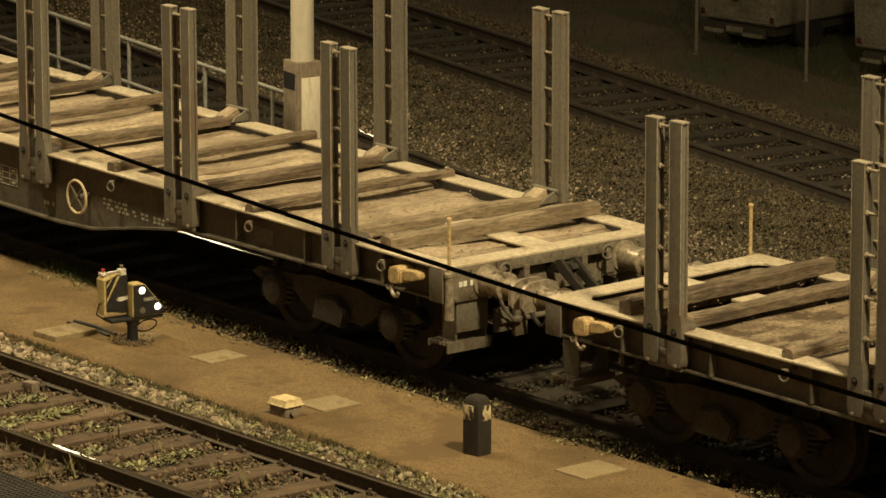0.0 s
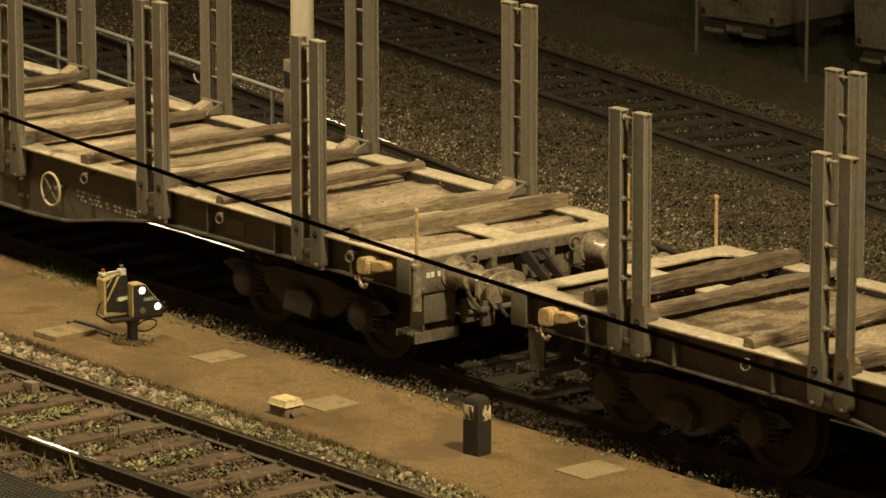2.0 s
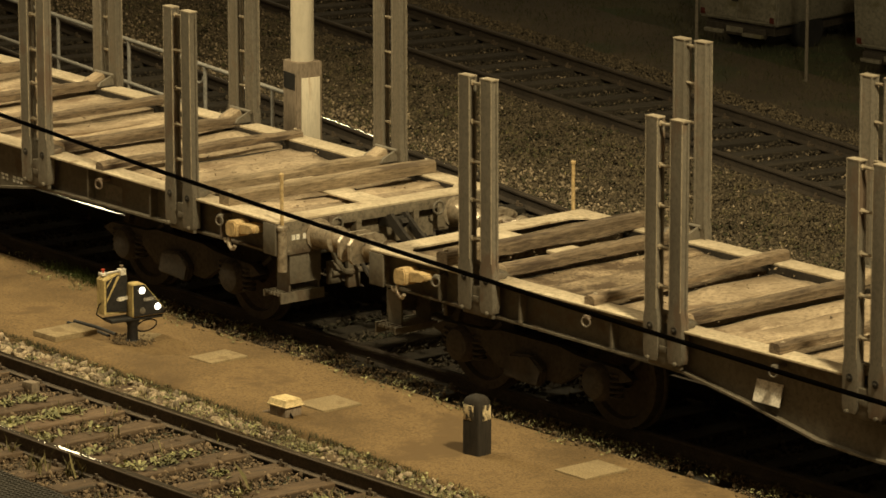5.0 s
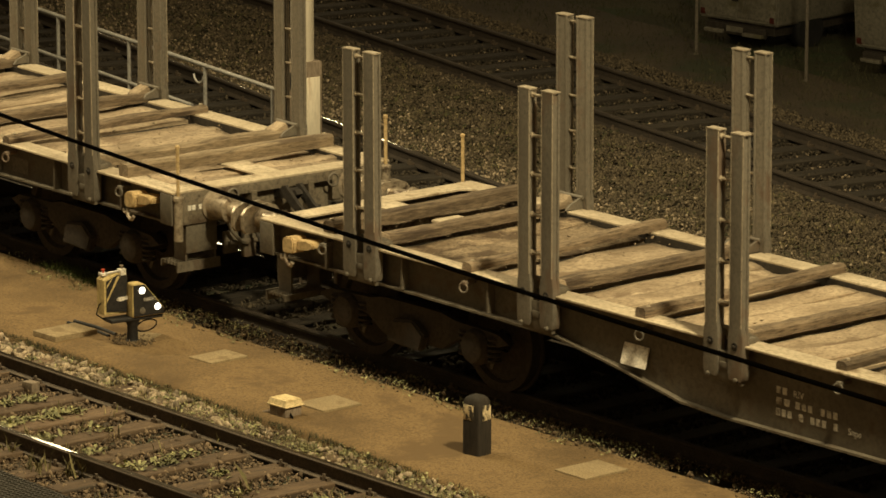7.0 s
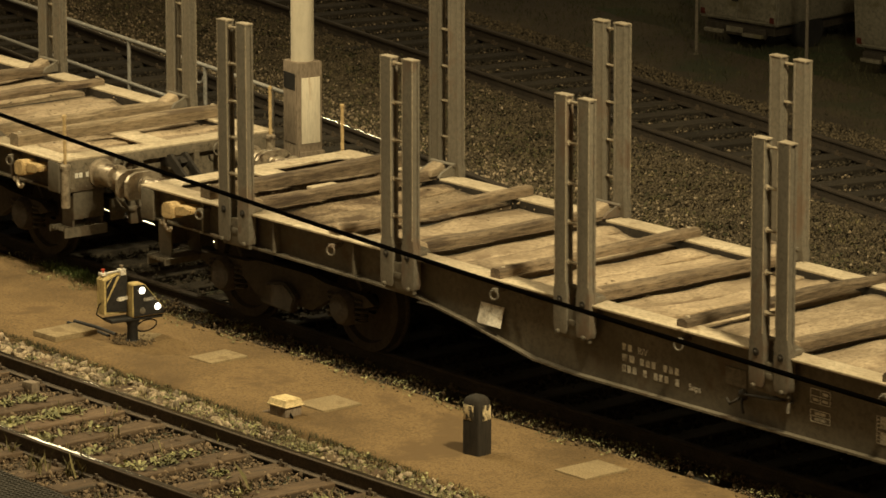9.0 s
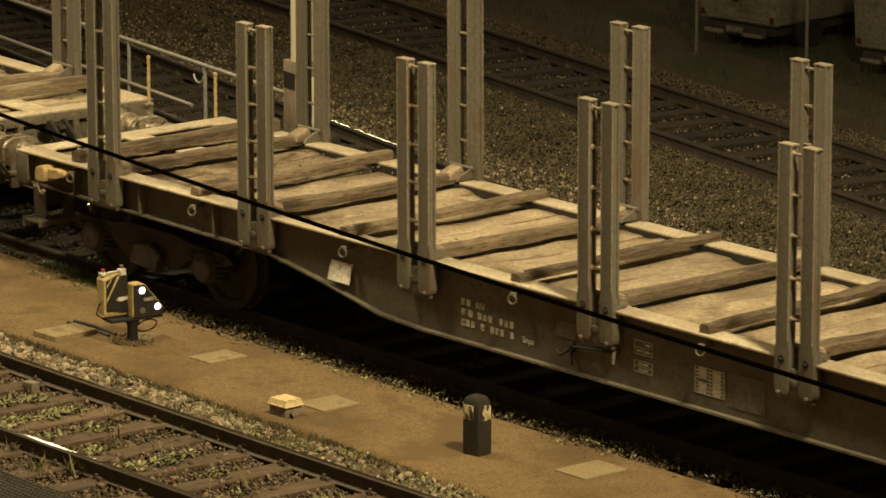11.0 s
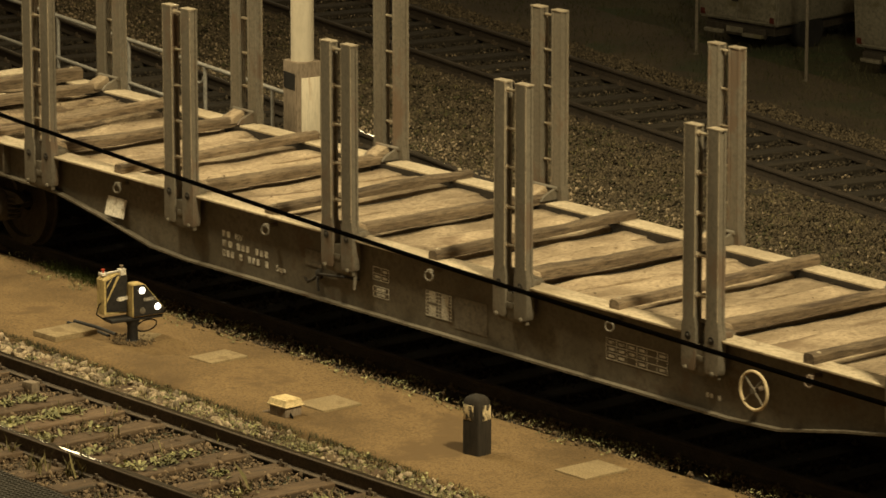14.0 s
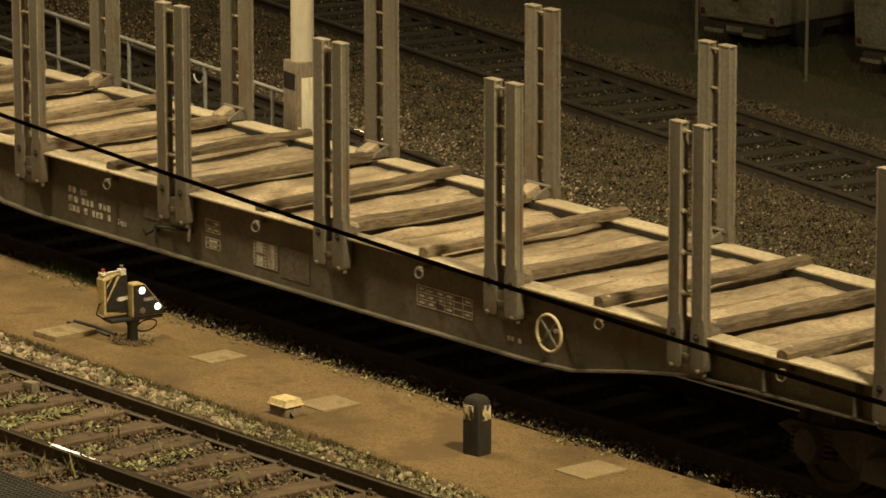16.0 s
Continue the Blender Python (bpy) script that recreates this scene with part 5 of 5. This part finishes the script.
# pale lines of stones paint the lit ballast tops between dark sleepers
scatter("crib_stones", "stones between the sleepers of the disused track, pale for their lit tops", "ballast", M_STONE,
        [p for k in range(-34, 20) for p in strew(far_line, k * 0.62 + 0.24, k * 0.62 + 0.36, -0.55, 0.55, 120, BED + 0.012, 0.017, lambda u, a, x, y: noise.noise(Vector((x * 0.8, y * 0.8, 2))) > -0.25, 0.02)], CHIP)


bark = scatter("bark_litter", "", "", M_BARK,
               [(random.choice((random.uniform(-9.9, 9.9), random.uniform(-9.9, -7), random.uniform(7, 9.9))), random.uniform(-1.02, 1.02), DECK - random.uniform(0.02, 0.05), random.uniform(0.004, 0.012)) for _ in range(700)], (STONE[0] * np.array((1.7, 0.7, 0.3)), STONE[1]), 0.3)
bark.parent = wagon_a
wagon_b = copy_thing(wagon_a, Matrix())
# the stakes and handwheels sit a little differently on each wagon
stand_stakes(wagon_a, (-8.74, -6.30, -3.87, -1.42, 1.05, 3.56, 6.135, 8.70), (-8.74, -6.33, -3.92, -1.48, 0.96, 3.49, 6.04, 8.56))
stand_stakes(wagon_b, (-8.72, -6.28, -3.88, -1.395, 1.10, 3.615, 6.095, 8.62), (-8.73, -6.31, -3.91, -1.475, 1.03, 3.515, 6.10, 8.60))
legend(next(ob for ob in wagon_a.children if ob.name.startswith("side_girder")))
hand_wheel(wagon_a, 4.37, 0.865)
hand_wheel(wagon_b, 4.30, 0.865)


def leaf_shape():
    v = np.array([(0, -0.16, 0), (0.30, 0.15, 0.22), (0.26, 0.62, 0.42), (0, 1.0, 0.36), (-0.26, 0.62, 0.42), (-0.30, 0.15, 0.22), (0, 0.45, 0.30)])
    f = [[0, 1, 6], [1, 2, 6], [2, 3, 6], [3, 4, 6], [4, 5, 6], [5, 0, 6]]
    return v, f


def blade_shape():
    v = np.array([(-0.05, 0, 0), (0.05, 0, 0), (0.04, 0.18, 0.55), (-0.04, 0.18, 0.55), (0.0, 0.5, 1.0), (0.0, 0.5, 1.0)])
    return v, [[0, 1, 2], [0, 2, 3], [3, 2, 4]]


LEAF, BLADE = leaf_shape(), blade_shape()


def tufts(line, u0, u1, a0, a1, count, each, spread, size, z, keep=None):
    out = []
    for _ in range(count):
        u, a = random.uniform(u0, u1), random.uniform(a0, a1)
        if keep and not keep(u, a, 0, 0):
            continue
        for _ in range(each):
            x, y, h = line(u + random.gauss(0, spread), a + random.gauss(0, spread))
            out.append((x, y, z + random.uniform(0, 0.03), size * random.uniform(0.5, 1.3)))
    return out


scatter("weeds", "low leafy weeds growing between the sleepers", "weeds", M_LEAF, [w for k in range(-13, 8) for w in tufts(near_line, k * 0.62 + 0.25, k * 0.62 + 0.39, -0.6, 0.35, random.choice((2, 4, 8, 12)), 26, 0.05, 0.050, BED + 0.03)], LEAF, 0.06)
scatter("weeds", "low leafy weeds along the ballast edge", "weeds", M_LEAF, tufts(near_line, -9, -4.0, 1.0, 1.44, 60, 12, 0.05, 0.026, BED + 0.03) + tufts(near_line, -4.4, 5, 0.92, 1.46, 480, 12, 0.05, 0.028, BED + 0.02, lambda u, a, x, y: noise.noise(Vector((u * 1.7, a * 3, 6))) > -0.25), LEAF, 0.06)
scatter("weeds", "green tuft of grass at the edge of the walkway", "grass", M_GREEN, tufts(main_line, -8.3, -7.1, -1.10, -0.92, 110, 16, 0.06, 0.045, BED + 0.075), BLADE, 0.04)
scatter("weeds", "small weeds where the walkway meets the track", "weeds", M_LEAF, tufts(main_line, -14, 7, -1.4, -0.95, 170, 14, 0.05, 0.026, BED + 0.075), LEAF, 0.06)
scatter("grass_tufts", "thin dry grass tufts beside the rails", "grass", M_GRASS,
        tufts(near_line, -8, 4, -1.8, 1.35, 90, 10, 0.035, 0.09, BED) + tufts(near_line, -5, 5, 0.95, 1.48, 260, 14, 0.05, 0.045, BED + 0.01) + tufts(main_line, -14, 6, -1.35, -0.95, 130, 12, 0.05, 0.035, BED + 0.06) + tufts(second_line, -16, 14, 0.9, 3.4, 800, 10, 0.06, 0.04, BED + 0.05), BLADE, 0.04)
scatter("grass_tufts", "tall thin grass blades by the near rail", "grass", M_GRASS,
        [(x + random.gauss(0, 0.06), y + random.gauss(0, 0.05), BED, random.uniform(0.09, 0.24)) for x, y, c in ((-1.75, -5.16, 22), (-2.04, -5.37, 18), (-1.37, -3.51, 12), (-2.7, -5.2, 12), (-0.4, -4.35, 9)) for _ in range(c)], BLADE, 0.05)
scatter("weeds", "sparse dark weeds growing in the ballast bank", "weeds", M_DARKGRASS, tufts(second_line, -16, 14, 0.9, 3.5, 650, 14, 0.10, 0.04, BED + 0.04), LEAF, 0.06)
scatter("moss_edge", "dark grassy lip along the edge of the walkway", "grass", M_DARKGRASS,
        tufts(near_line, -9, 5, 1.41, 1.50, 900, 12, 0.02, 0.034, BED + 0.015, lambda u, a, x, y: abs(a - 1.455 + 0.10 * min(1, max(0, (u + 1.5) / 2.5))) < 0.06) + tufts(main_line, -14, 6, -1.2, -0.95, 150, 14, 0.06, 0.03, BED + 0.06), BLADE, 0.04)
scatter("dark_grass", "rough dark grass on the verge", "grass", M_DARKGRASS, tufts(far_line, -16, 16, 1.75, 7.0, 4200, 12, 0.14, 0.055, BED), BLADE, 0.04)

# ---- the moving train ----
RUN = ((0, 0.0), (0.5, 0.022), (1, 0.103), (1.5, 0.243), (2, 0.465), (2.5, 0.757), (3, 1.085), (3.5, 1.412), (4, 1.750), (4.7, 2.256), (5.5, 2.865), (6.3, 3.523), (7, 4.146),
       (7.5, 4.603), (8, 5.083), (8.5, 5.569), (9, 6.080), (9.35, 6.444), (9.7, 6.816), (10.1, 7.252), (10.5, 7.697), (10.9, 8.150), (11.3, 8.611), (11.65, 9.020), (12, 9.436), (12.5, 10.030), (13, 10.642), (13.5, 11.260), (14, 11.891),
       (14.5, 12.523), (15, 13.171), (15.5, 13.827), (16, 14.504))


def wagon_pose(u, offset):
    x0, y0, _ = arc(u - CHORD)
    x1, y1, _ = arc(u + CHORD)
    h = math.degrees(math.atan2(y1 - y0, x1 - x0))
    return pose((x0 + x1) / 2, (y0 + y1) / 2, 0, 0.24, 0, h) @ pose(offset, -0.06, 0)


def motions():
    for wagon, start, offset in ((wagon_a, -11.0, -0.57), (wagon_b, 9.7093, 0.57)):
        walk(wagon, [(t, wagon_pose(start - s, offset)) for t, s in RUN])
        for ob in wagon.children:
            if ob.name.startswith("wheelset"):
                rest = ob.matrix_basis.translation.copy()
                walk(ob, [(t, Matrix.Translation(rest) @ pose(0, 0, 0, 0, -math.degrees(s / WHEEL), 0)) for t, s in RUN])


motions()
